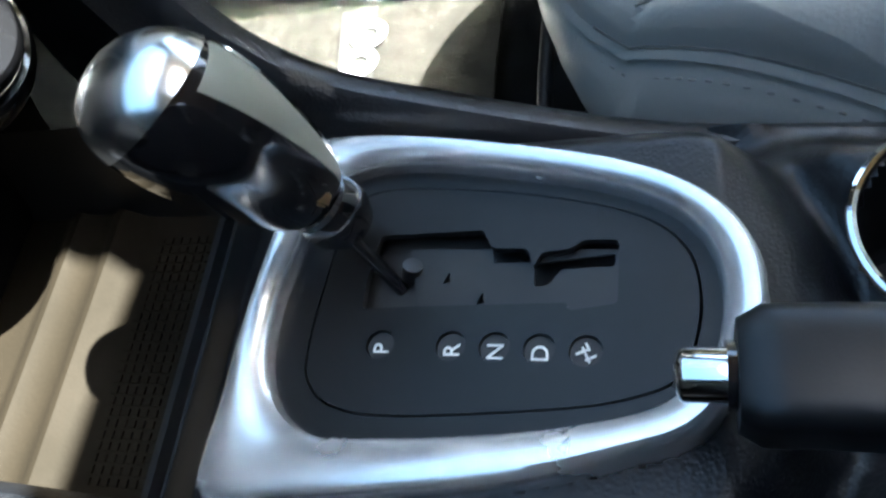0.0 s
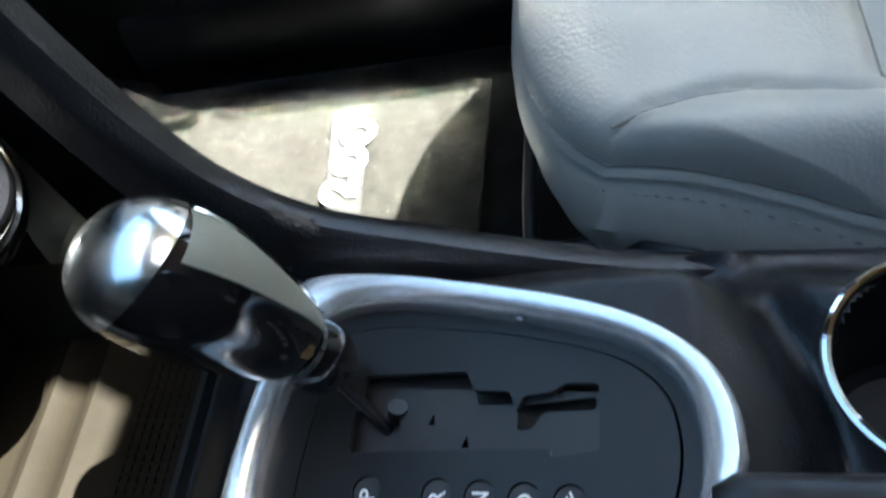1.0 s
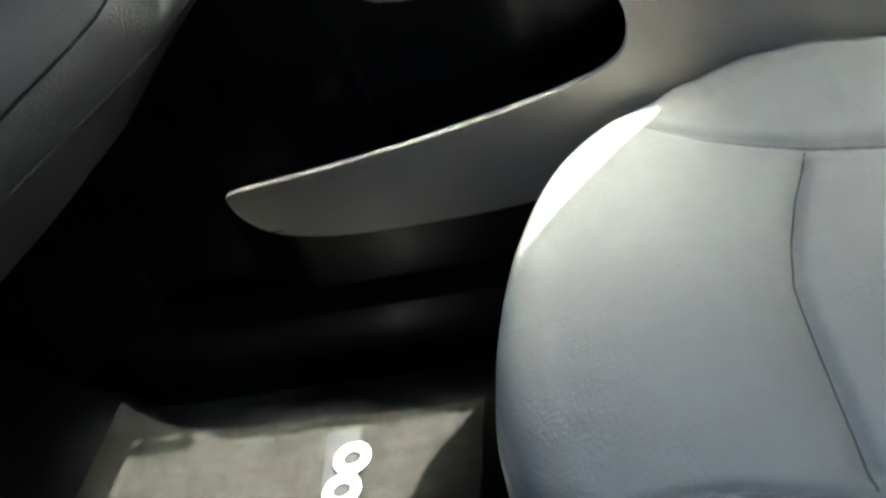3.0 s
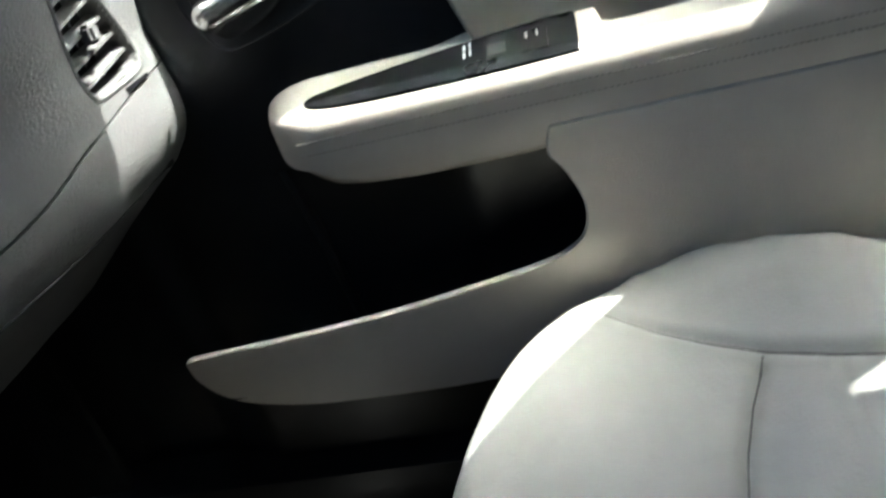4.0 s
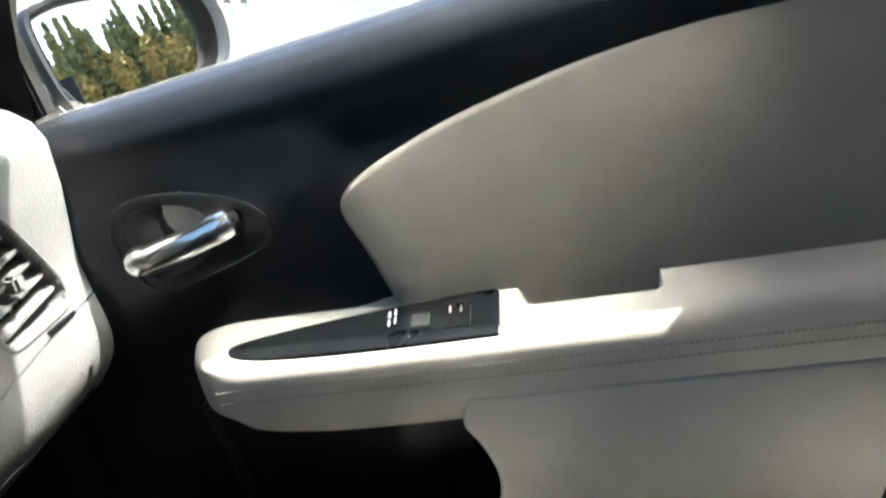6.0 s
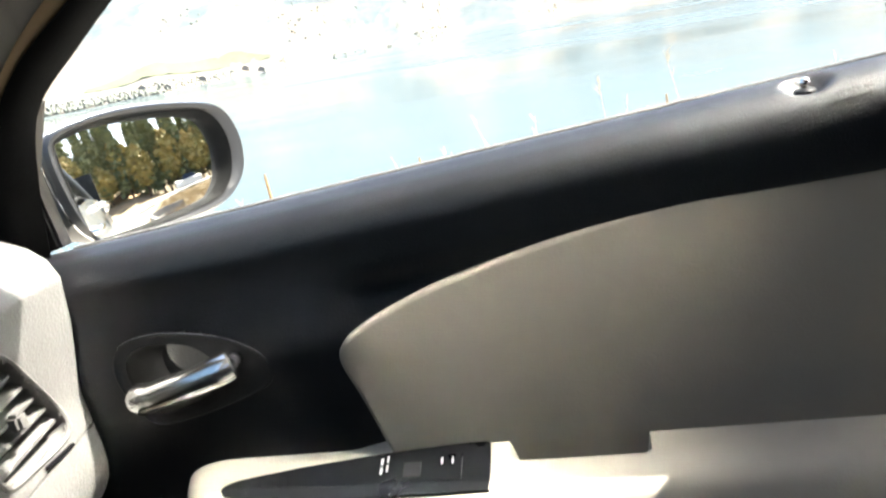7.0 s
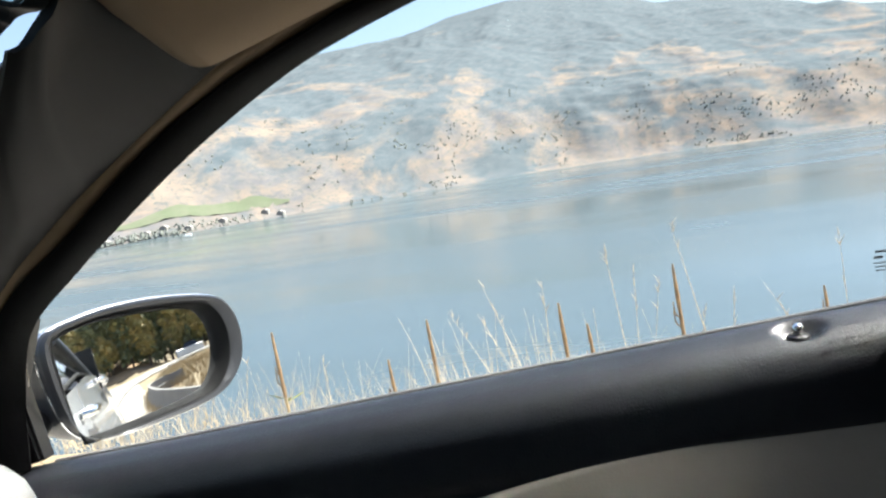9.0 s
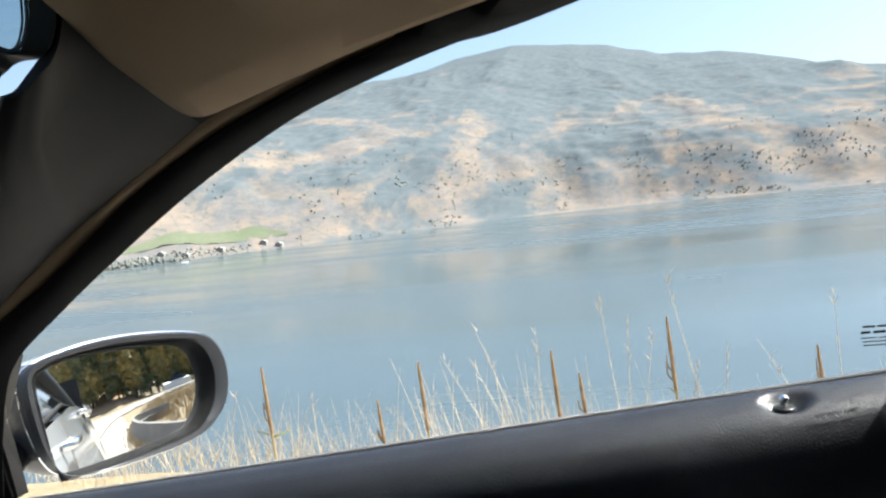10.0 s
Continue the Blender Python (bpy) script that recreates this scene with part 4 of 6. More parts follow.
# ---- gear shifter ----
shifter = thing("gear_shifter", "chrome capped black gear shifter standing in park", "gear shifter")
base, head = Vector((-0.0615, 0.040, 0.424)), Vector((-0.0895, 0.040, 0.492))
axis = (head - base).normalized()
su = axis.cross(Vector((0, 1, 0))).normalized()
sv = axis.cross(su)
foot = Vector((-0.037, 0.0215, 0.385))
part("shaft", tube([foot, foot.lerp(base, 0.55), base - axis * 0.004], 0.0028, 12), GLOSS, shifter, "thin dark steel shaft")
part("shaft_guide", tube([foot + Vector((0.004, 0.004, 0.004)), foot + Vector((0.006, 0.006, 0.010))], 0.004, 10), PLASTIC, shifter)
part("collar", loft(round_rings(base, axis, su, sv, ((0.004, -0.022), (0.0105, -0.020), (0.0140, -0.013), (0.0140, -0.006), (0.0115, 0.0)), 28), True), GLOSS, shifter, "black collar under the grip")
part("ring", loft(round_rings(base, axis, su, sv, ((0.009, -0.003), (0.0125, -0.002), (0.0130, 0.001), (0.0115, 0.003)), 32), True), CHROME, shifter, "narrow chrome ring")
grip_rows = [(q.x, q.y) for q in spline([(0.0140, 0.002, 0), (0.0178, 0.008, 0), (0.0216, 0.020, 0), (0.0243, 0.034, 0), (0.0262, 0.046, 0), (0.0268, 0.056, 0), (0.0259, 0.066, 0), (0.0230, 0.075, 0), (0.0176, 0.082, 0), (0.0093, 0.0865, 0), (0.0008, 0.088, 0)], 5)]


def grip(rows, keep, grow):
    """The grip's skin where keep holds for the angle; flattened at the sides."""
    rings = []
    for r, d in rows:
        bend = su * (0.003 * (d / 0.08) ** 2)
        rings.append([base + axis * d + bend + (su * math.cos(a) * 1.08 + sv * math.sin(a) * 0.92) * (r + grow) for a in keep])
    return rings


every = [2 * math.pi * k / 72 for k in range(72)]
part("grip", loft(grip(grip_rows, every, 0.0), True), GLOSS, shifter, "glossy black leather look grip")
CAP_SIDE = math.pi


def grip_point(d, a, grow):
    """A place on the grip's skin, from its height along the grip and its angle."""
    r = table(d, [(q[1], q[0]) for q in grip_rows])
    return base + axis * d + su * (0.003 * (d / 0.08) ** 2) + (su * math.cos(a) * 1.08 + sv * math.sin(a) * 0.92) * (r + grow)


# The chrome reaches lower on the far side than on the driver's side.
part("cap", thick(loft([[grip_point(lerp(0.0685 - 0.004 * math.cos(a) + 0.003 * math.sin(a), 0.0879, 1 - (1 - s) ** 1.4), a, 0.0008) for a in every] for s in span(0, 1, 24)], True), 0.0006), BRIGHT, shifter, "polished chrome cap over the top")
part("inlay", thick(loft([[grip_point(d, CAP_SIDE + 0.16 + f * 0.46 * (0.25 + 0.75 * (d / 0.068) ** 0.8), 0.0003) for f in span(-1, 1, 12)] for d in span(0.005, 0.0690, 18)]), 0.0003), PANEL_GLOSS, shifter, "glossy grey green inlay down the grip")
part("chrome_line", tube([grip_point(d, CAP_SIDE + 0.16 + 0.50 * (0.25 + 0.75 * (d / 0.068) ** 0.8), 0.0004) for d in span(0.008, 0.068, 14)], 0.0008, 6), CHROME, shifter, "thin chrome line beside the inlay")
part("release_button", box(-0.004, -0.003, -0.004, 0.004, 0.003, 0.004, 0.001), CHROME, shifter, "chrome release button").matrix_basis = Matrix.Translation(base + axis * 0.010 - su * 0.0135 + sv * 0.008) @ pose(0, 0, 0, 20, 40, 0)

# ---- hand brake ----
brake = thing("hand_brake", "black hand brake lever with a chrome push button", "hand brake")
bx = [(0.080, -0.031, 0.446), (0.11, -0.031, 0.447), (0.16, -0.032, 0.446), (0.22, -0.034, 0.440), (0.30, -0.036, 0.420), (0.38, -0.038, 0.39)]
rows = []
for q, k in zip(spline(bx, 5), range(99)):
    hw, hh = 0.0165, 0.0135
    if k == 0:
        hw, hh = 0.0135, 0.0105
    rows.append([q + Vector((0, hw * math.copysign(abs(math.cos(a)) ** 0.45, math.cos(a)), hh * math.copysign(abs(math.sin(a)) ** 0.45, math.sin(a)))) for a in (2 * math.pi * (j + 0.5) / 28 for j in range(28))])
part("grip", loft(rows, True, True), PLASTIC, brake, "dark moulded lever grip")
part("button", tube([(0.0645, -0.031, 0.446), (0.0655, -0.031, 0.446), (0.067, -0.031, 0.446), (0.082, -0.031, 0.446)], [0.0035, 0.0062, 0.0072, 0.0072], 24), CHROME, brake, "chrome push button")
part("button_collar", tube([(0.0775, -0.031, 0.446), (0.082, -0.031, 0.446)], 0.0090, 24), GLOSS, brake)

# ---- passenger seat ----
SX1, SY, SH = 0.56, 0.409, 0.247


def seat_front(y):
    """x of the cushion's rounded front edge."""
    return -0.011 + table(y, [(0.162, 0.211), (0.168, 0.166), (0.176, 0.118), (0.186, 0.086), (0.196, 0.063), (0.208, 0.043), (0.228, 0.024), (0.25, 0.011), (0.28, 0.000), (0.311, -0.006), (0.3625, -0.008), (0.41, -0.006), (0.4526, 0.001), (0.495, 0.012), (0.534, 0.028), (0.57, 0.051), (0.602, 0.081), (0.625, 0.112), (0.642, 0.146), (0.656, 0.19)])


def seat_plan(u, v):
    """u from -1 (front) to 1 (rear), v from -1 (console) to 1 (door)."""
    y = SY + v * SH
    front = sum(seat_front(y + d) for d in (-0.012, -0.006, 0.0, 0.006, 0.012)) / 5
    return lerp(front, SX1, (u + 1) / 2), y


def seam_inner(x):
    """y of the crease along the console-side bolster."""
    return table(x, [(0.02, 0.190), (0.040, 0.205), (0.062, 0.217), (0.09, 0.222), (0.116, 0.223), (0.185, 0.217), (0.30, 0.222), (0.6, 0.23)])


def seam_outer(x):
    return table(x, [(0.06, 0.625), (0.08, 0.601), (0.10, 0.580), (0.145, 0.542), (0.18, 0.519), (0.216, 0.502), (0.262, 0.492), (0.32, 0.482), (0.6, 0.475)])


def seam_cross(y):
    """x of the crease between the front panel and the centre panel."""
    return table(y, [(0.20, 0.183), (0.26, 0.182), (0.315, 0.180), (0.377, 0.179), (0.42, 0.187), (0.46, 0.199), (0.502, 0.216)])


def seat_top(x, y):
    z = 0.338 - 0.020 * step(0.10, 0.28, x) * (1 - 0.6 * abs(y - 0.35) / 0.15 if abs(y - 0.35) < 0.15 else 0.4)
    z += 0.010 * math.exp(-((x - 0.07) / 0.06) ** 2) * step(0.20, 0.30, y) * step(0.62, 0.5, y)
    di, do = seam_inner(x) - y, y - seam_outer(x)
    if di > 0:
        t = min(1.0, di / max(0.02, seam_inner(x) - 0.165))
        rim_z = table(x, [(0.0, 0.336), (0.06, 0.337), (0.109, 0.326), (0.18, 0.312), (0.3, 0.305), (0.6, 0.305)])
        z = lerp(z, rim_z + 0.014, t ** 1.6 * step(0.0, 0.10, x)) + 0.012 * math.sin(math.pi * t) * step(0.01, 0.11, x)
    # the outer bolster swells up behind the crease, then rolls down to the door
    swell = table(x, [(0.04, 0.0), (0.08, -0.009), (0.12, -0.007), (0.16, 0.001), (0.20, 0.0155), (0.25, 0.0255), (0.30, 0.0220), (0.36, 0.002), (0.42, -0.010), (0.56, -0.010)])
    z += swell * step(-0.02, 0.075, do) + 0.006 * step(-0.10, 0.0, do) * step(0.1, 0.2, x)
    z -= 0.030 * step(0.10, 0.19, do)
    cross = x - seam_cross(y)
    between = step(0.0, -0.02, di) * step(0.0, -0.02, do)
    for d, w, h in ((di, 0.0045, 0.0045), (do, 0.006, 0.0055)):
        z -= h * math.exp(-(d / w) ** 2) * step(0.012, 0.06, x) * (1 if d is di else step(0.085, 0.13, x))
    z -= between * (0.007 * math.exp(-(cross / 0.0055) ** 2) + 0.004 * math.exp(-(cross / 0.025) ** 2))
    z -= between * 0.0016 * math.exp(-((x - 0.262) / 0.003) ** 2)
    return z + 0.0012 * noise.noise((x * 14, y * 14, 3)) + 0.0006 * noise.noise((x * 45, y * 45, 7))


seat = thing("passenger_seat", "pale grey leather passenger seat with stitched bolsters", "car seat")
N = 190
us, vs = span(-1, 1, N), span(-1, 1, N)


def seat_point(u, v):
    x, y = seat_plan(u, v)
    edge = max(abs(v), -u)
    k = max(0.0, (edge - 0.86) / 0.14)
    drop = 0.030 * (1 - math.sqrt(max(0.0, 1 - k * k)))
    return Vector((x, y, seat_top(x, y) - drop))


points = [[seat_point(u, v) for v in vs] for u in us]


def region(p):
    if p.y < seam_inner(p.x) and p.x > 0.03:
        return "inner_bolster"
    if p.y > seam_outer(p.x) and p.x > 0.085:
        return "outer_bolster"
    return "front_panel" if p.x < seam_cross(p.y) else "centre_panel"


groups = {}
for i in range(N):
    for j in range(N):
        quad = (points[i][j], points[i + 1][j], points[i + 1][j + 1], points[i][j + 1])
        groups.setdefault(region(sum(quad, Vector()) / 4), []).append(quad)
for name, quads in groups.items():
    bm, have = bmesh.new(), {}
    for quad in quads:
        f = []
        for p in quad:
            key = (round(p.x, 6), round(p.y, 6), round(p.z, 6))
            if key not in have:
                have[key] = bm.verts.new(p)
            f.append(have[key])
        if len(set(f)) == 4:
            bm.faces.new(f)
    part(name, bm, LEATHER, seat, "pale grey leather " + name.replace("_", " "))
rim_pts = [points[N][0]] + [points[i][0] for i in range(N - 1, -1, -1)] + [points[0][j] for j in range(1, N + 1)] + [points[i][N] for i in range(1, N + 1)]
rows = []
for p in rim_pts:
    out = Vector(((1 - 0.85 * step(0.84, 1.0, abs(p.y - SY) / SH)) * (p.x - 0.27), p.y - SY, 0))
    out.normalize()
    rows.append([p, p + out * 0.0035 + Vector((0, 0, -0.006)), p + out * 0.0015 + Vector((0, 0, -0.0085)), p + out * 0.0065 + Vector((0, 0, -0.018)), p + out * (0.009 + 0.010 * step(0.26, 0.20, p.y)) + Vector((0, 0, -0.042)), p + out * (0.003 + 0.012 * step(0.26, 0.20, p.y)) + Vector((0, 0, -0.068)), p - out * 0.022 + Vector((0, 0, -0.085)), p - out * 0.075 + Vector((0, 0, -0.105))])
part("side_panel", loft(rows), LEATHER, seat, "pale grey leather side panel")
bm = bmesh.new()
inner_rim = [q for q in rim_pts if q.y < 0.23 and q.x > 0.020]
run = 0.0
for a, b in zip(inner_rim, inner_rim[1:]):
    run += (b - a).length
    if run > 0.0042:
        run = 0.0
        way = (b - a).normalized()
        for off, dz in ((0.006, 0.0028), (-0.0065, -0.0165)):
            c = a + Vector((0, off, dz))
            if off > 0:
                c.z = a.z + 0.0032
            bmesh.ops.create_cube(bm, size=1, matrix=Matrix.Translation(c) @ way.to_track_quat("X", "Z").to_matrix().to_4x4() @ Matrix.Diagonal((0.0036, 0.0010, 0.0009, 1)))
part("seam", tube([q + Vector((0, 0.0005, 0.0008)) for q in inner_rim[::2]], 0.0012, 6), SEAM, seat, "fine dark seam")
tagged(part("stitching", bm, THREAD, seat, "twin rows of pale stitches", smooth=False), kind="stuff")
for line in ([(seam_cross(y), y) for y in span(0.222, 0.498, 40)], [(x, seam_inner(x)) for x in span(0.046, 0.50, 50)], [(x, seam_outer(x)) for x in span(0.105, 0.50, 44)]):
    part("seam", tube([(x, y, seat_top(x, y) - 0.0002) for x, y in line], 0.0011, 6), SEAM, seat, "fine dark seam")
# The backrest leans away behind the cushion.
rows = []
for k in range(9):
    s = k / 8
    x, z, w = 0.51 + 0.36 * s, 0.34 + 0.58 * s, 0.235 - 0.03 * s
    rows.append([Vector((x + 0.05 * math.cos(a) * (1.0 + 0.3 * (1 - s)), SY - 0.005 + w * math.copysign(abs(math.sin(a)) ** 0.5, math.sin(a)), z + 0.012 * math.cos(a))) for a in (2 * math.pi * j / 28 for j in range(28))])
part("backrest", loft(rows, True, True), LEATHER, seat, "pale grey leather backrest")
part("base_frame", box(0.04, 0.22, 0.0, 0.50, 0.62, 0.25, 0.02), BLACK, seat, "black seat base under the cushion")
part("side_shield", loft([[Vector((x, 0.164, z - 0.03)), Vector((x, 0.160, z - 0.006)), Vector((x, 0.164, z)), Vector((x, 0.176, z + 0.002))] for x, z in ((0.040, 0.248), (0.046, 0.262), (0.060, 0.272), (0.085, 0.276), (0.12, 0.274), (0.25, 0.268), (0.50, 0.262))]), PLASTIC, seat, "grey plastic side shield")
part("slide_bar", tube(spline([(0.06, 0.235, 0.19), (-0.015, 0.23, 0.185), (-0.028, 0.26, 0.185), (-0.030, 0.40, 0.185), (-0.028, 0.56, 0.185), (0.06, 0.58, 0.19)], 6), 0.006, 10), PLASTIC, seat, "dark seat adjuster bar")

# ---- floor mat ----
mat_thing = thing("floor_mat", "charcoal carpet floor mat with a white number badge", "floor mat")


def mat_z(x, y):
    return 0.030 + 0.004 * noise.noise((x * 7, y * 7, 1)) + 0.0018 * noise.noise((x * 60, y * 60, 2))


def mat_point(x, v):
    """v from 0 at the console to 1 at the door, where the outline flares towards the toe board."""
    y = lerp(0.17, table(x, [(-0.63, 0.632), (-0.565, 0.594), (-0.50, 0.569), (-0.40, 0.561), (-0.29, 0.558), (-0.11, 0.558)]), v)
    return Vector((x, y, mat_z(x, y)))


part("carpet", thick(grid(span(0, 1, 110), span(0, 1, 80), lambda u, v: mat_point(lerp(-0.618 - 0.010 * v, -0.113, u), v)), 0.006), CARPET, mat_thing, "charcoal carpet pile")
badge = part("badge_strip", box(-0.0215, -0.082, 0.0, 0.0215, 0.082, 0.004, 0.001), GREY_TAG, mat_thing, "grey woven badge strip")
badge.matrix_basis = pose(-0.270, 0.455, 0.036, 0, 0, 6)
DIGITS = {"0": [(0.0150 * math.sin(2 * math.pi * k / 20), 0.0165 * math.cos(2 * math.pi * k / 20)) for k in range(21)],
          "2": [(q.x, q.y) for q in spline([(-0.013, 0.009, 0), (-0.005, 0.0165, 0), (0.007, 0.0155, 0), (0.011, 0.008, 0), (0.003, -0.004, 0), (-0.011, -0.0155, 0)], 5)] + [(0.004, -0.0165), (0.014, -0.0165)]}
for k, ch in enumerate("200"):
    digit = part("badge_digit", tube([(x, y, 0) for x, y in DIGITS[ch]], 0.0060, 8, 0.35), WHITE_PRINT, mat_thing, "white raised digit")
    digit.matrix_basis = pose(-0.2690 + 0.0045 * k, 0.4135 + 0.0400 * k, 0.043, 0, 0, 97)


# ---- door mirror and the car's flank ----
MC = Vector((-0.285, 1.0, 0.775))
MN = Vector((0.885, -0.450, 0.112)).normalized()
MR = Vector((0, 0, 1)).cross(MN).normalized()
MU = MN.cross(MR)
wing = thing("wing_mirror", "grey cased door mirror with a chrome edge", "door mirror")
GLASS_EDGE = spline([(-0.098, 0.052, 0), (-0.089, 0.061, 0), (-0.05, 0.067, 0), (0.016, 0.063, 0), (0.073, 0.054, 0), (0.093, 0.039, 0), (0.099, 0.012, 0), (0.092, -0.017, 0), (0.076, -0.036, 0), (0.055, -0.044, 0), (-0.008, -0.048, 0), (-0.081, -0.048, 0), (-0.092, -0.040, 0), (-0.097, 0.009, 0)], 6, True)
CASE_EDGE = spline([(-0.128, 0.056, 0), (-0.113, 0.072, 0), (-0.085, 0.078, 0), (-0.04, 0.082, 0), (0.02, 0.079, 0), (0.085, 0.068, 0), (0.118, 0.053, 0), (0.132, 0.019, 0), (0.127, -0.020, 0), (0.106, -0.047, 0), (0.068, -0.064, 0), (-0.004, -0.067, 0), (-0.07, -0.063, 0), (-0.102, -0.052, 0), (-0.118, -0.030, 0), (-0.127, 0.01, 0)], 6, True)


GLASS_EDGE = [Vector((q.x * 1.07 - 0.004, q.y * 1.07 - 0.004, 0)) for q in GLASS_EDGE]


def on_mirror(p, d):
    return MC + MR * p.x + MU * p.y + MN * d


# Slightly convex, as door mirrors on the passenger side are.
BOW = 1.5
rows = [[on_mirror(q * k, -0.001 - (q * k).length_squared / (2 * BOW)) for q in GLASS_EDGE] for k in [1.0] + span(0.95, 0.05, 18) + [0.003]]
part("mirror_glass", loft(rows, True), MIRROR, wing, "convex mirror glass showing the road behind")
mid = Vector((0.0, 0.008, 0))
n = len(CASE_EDGE)
g2 = [GLASS_EDGE[round(k * len(GLASS_EDGE) / n) % len(GLASS_EDGE)] for k in range(n)]


def ring_at(edge, scale, d):
    return [on_mirror(mid + (q - mid) * scale, d) for q in edge]


part("bezel", loft([ring_at(GLASS_EDGE, 0.99, -0.008), ring_at(GLASS_EDGE, 1.01, 0.001), ring_at(GLASS_EDGE, 1.035, 0.010), ring_at(GLASS_EDGE, 1.07, 0.016)], True), RUBBER, wing, "black inner lip round the glass")
outer = polar([Vector((q.x, q.y)) for q in CASE_EDGE], (0.0, 0.008), 96)
inner_lip = polar([Vector((q.x, q.y)) for q in GLASS_EDGE], (0.0, 0.008), 96)
rows = []
for s, d in ((0.0, 0.012), (0.35, 0.018), (0.75, 0.019), (1.0, 0.012)):
    rows.append([on_mirror(Vector((*(Vector((0.0, 0.008)) + (a - Vector((0.0, 0.008))) * 1.06).lerp(b, s), 0)), d) for a, b in zip(inner_lip, outer)])
CASE = material("satin grey mirror case", (0.016, 0.0165, 0.018), 0.40, scale=10)
part("case_rim", loft(rows, True), CASE, wing, "satin grey case rim")
rows = []
for k, d, dy in ((1.0, 0.012, 0), (1.006, 0.002, -0.001), (0.98, -0.03, -0.008), (0.90, -0.065, -0.020), (0.70, -0.09, -0.025), (0.35, -0.10, -0.025), (0.02, -0.105, -0.025)):
    rows.append([on_mirror(Vector((b.x * k + dy, 0.008 + (b.y - 0.008) * k, 0)), d) for b in outer])
# the shell is painted above and outboard, black plastic inboard and below
part("case", loft([r[65:] + r[:41] for r in rows]), PAINT, wing, "white painted mirror shell")
part("case_foot", loft([r[40:66] for r in rows]), CASE, wing, "black plastic inboard side of the mirror")
part("chrome_edge", tube([on_mirror(Vector((b.x * 1.012, 0.008 + (b.y - 0.008) * 1.012, 0)), 0.004) for b in outer + outer[:1]], 0.0014, 8), CHROME, wing, "thin chrome edge")
part("arm", tube(spline([(-0.345, 0.78, 0.735), (-0.355, 0.82, 0.735), (-0.375, 0.88, 0.745), (-0.385, 0.93, 0.76)], 5), [0.030, 0.030, 0.029, 0.028, 0.027, 0.026, 0.026, 0.026, 0.026, 0.027, 0.028, 0.028, 0.028, 0.028, 0.028, 0.028], 14, 0.7), BLACK, wing, "black mirror arm")

body = thing("car_body", "white painted car flank with chrome door handles", "car body")


def flank(x, z):
    return 0.795 + 0.105 * math.sin(min(1.0, max(0.0, (0.77 - z) / 0.5)) * math.pi / 2) - 0.03 * step(0.3, -0.3, z) - 0.05 * step(1.3, 2.4, x)


for x0, x1, nm in ((-0.55, 0.60, "door_skin"), (0.606, 1.50, "rear_door_skin"), (1.506, 2.5, "rear_wing")):
    part(nm, loft([[Vector((x, flank(x, z), z)) for z in span(sill(min(x, 0.9)) - 0.035, -0.10, 18)] for x in span(x0, x1, 14)]), PAINT, body, "white painted panel")
for x in (0.43, 1.32):
    z = sill(x) - 0.11
    y = flank(x, z)
    h = part("door_handle", tube(spline([(x - 0.10, y + 0.004, z), (x - 0.08, y + 0.032, z), (x, y + 0.040, z + 0.003), (x + 0.08, y + 0.032, z), (x + 0.10, y + 0.004, z)], 5), 0.014, 12, 0.9), CHROME, body, "chrome outer door handle")
part("belt_moulding", tube([(x, lean(sill(x), 0.785), sill(min(x, 0.95)) - 0.022) for x in span(-0.25, 1.5, 14)], 0.010, 8), RUBBER, body, "black weather strip")
part("rear_pillar", tube([(1.46, 0.665, 0.93), (1.9, 0.72, 0.84), (2.4, 0.74, 0.80)], [0.03, 0.05, 0.06], 10, 0.8), PAINT, body, "white painted rear pillar")
rows = []
for q in GLASS_LINE:
    if q.x > -0.05:
        rows.append([q + Vector((0, 0.004, -0.004)), q + Vector((0, 0.034, 0.008)), q + Vector((0, 0.020, 0.055)), q + Vector((0, -0.05, 0.085))])
part("roof_rail", thick(loft(rows), 0.004), PAINT, body, "white painted roof rail over the side windows")
part("underside", box(-1.0, -0.80, -0.12, 2.3, 0.80, -0.06), BLACK, body)

# ---- outside: verge, slope, lake, far shore ----
GRASS_GROUND = material("dry grassy gravel ground", (0.30, 0.235, 0.145), 0.95, other=(0.20, 0.16, 0.10), scale=0.6, mix=0.7, bump=0.8, bump_scale=14, specular=0.15, fine=9)
GRAVEL = material("pale dusty gravel", (0.42, 0.385, 0.335), 0.95, other=(0.33, 0.30, 0.26), scale=1.2, mix=0.6, bump=0.7, bump_scale=40, specular=0.15, fine=30)
ASPHALT = material("grey worn asphalt", (0.26, 0.25, 0.23), 0.9, other=(0.21, 0.20, 0.185), scale=1.0, bump=0.5, bump_scale=60)
CONCRETE = material("weathered concrete", (0.22, 0.21, 0.195), 0.9, other=(0.16, 0.15, 0.138), scale=2.0, bump=0.5, bump_scale=30)
STRAW = material("dry straw stalks", (0.38, 0.285, 0.16), 0.75, other=(0.27, 0.20, 0.105), scale=3, mix=0.6)
STRAW_PALE = material("bleached straw stalks", (0.46, 0.375, 0.26), 0.75, other=(0.34, 0.265, 0.17), scale=3, mix=0.6)
SPIKE = material("brown dried seed spikes", (0.115, 0.07, 0.038), 0.9, other=(0.26, 0.165, 0.075), scale=40, mix=0.7, bump=0.8, bump_scale=300)
GREEN_LEAF = material("yellow green weed leaves", (0.22, 0.24, 0.06), 0.7, other=(0.30, 0.27, 0.09), scale=10)
CONIFER = material("conifer needles", (0.12, 0.155, 0.075), 0.85, other=(0.19, 0.19, 0.085), scale=1.5, mix=0.7)
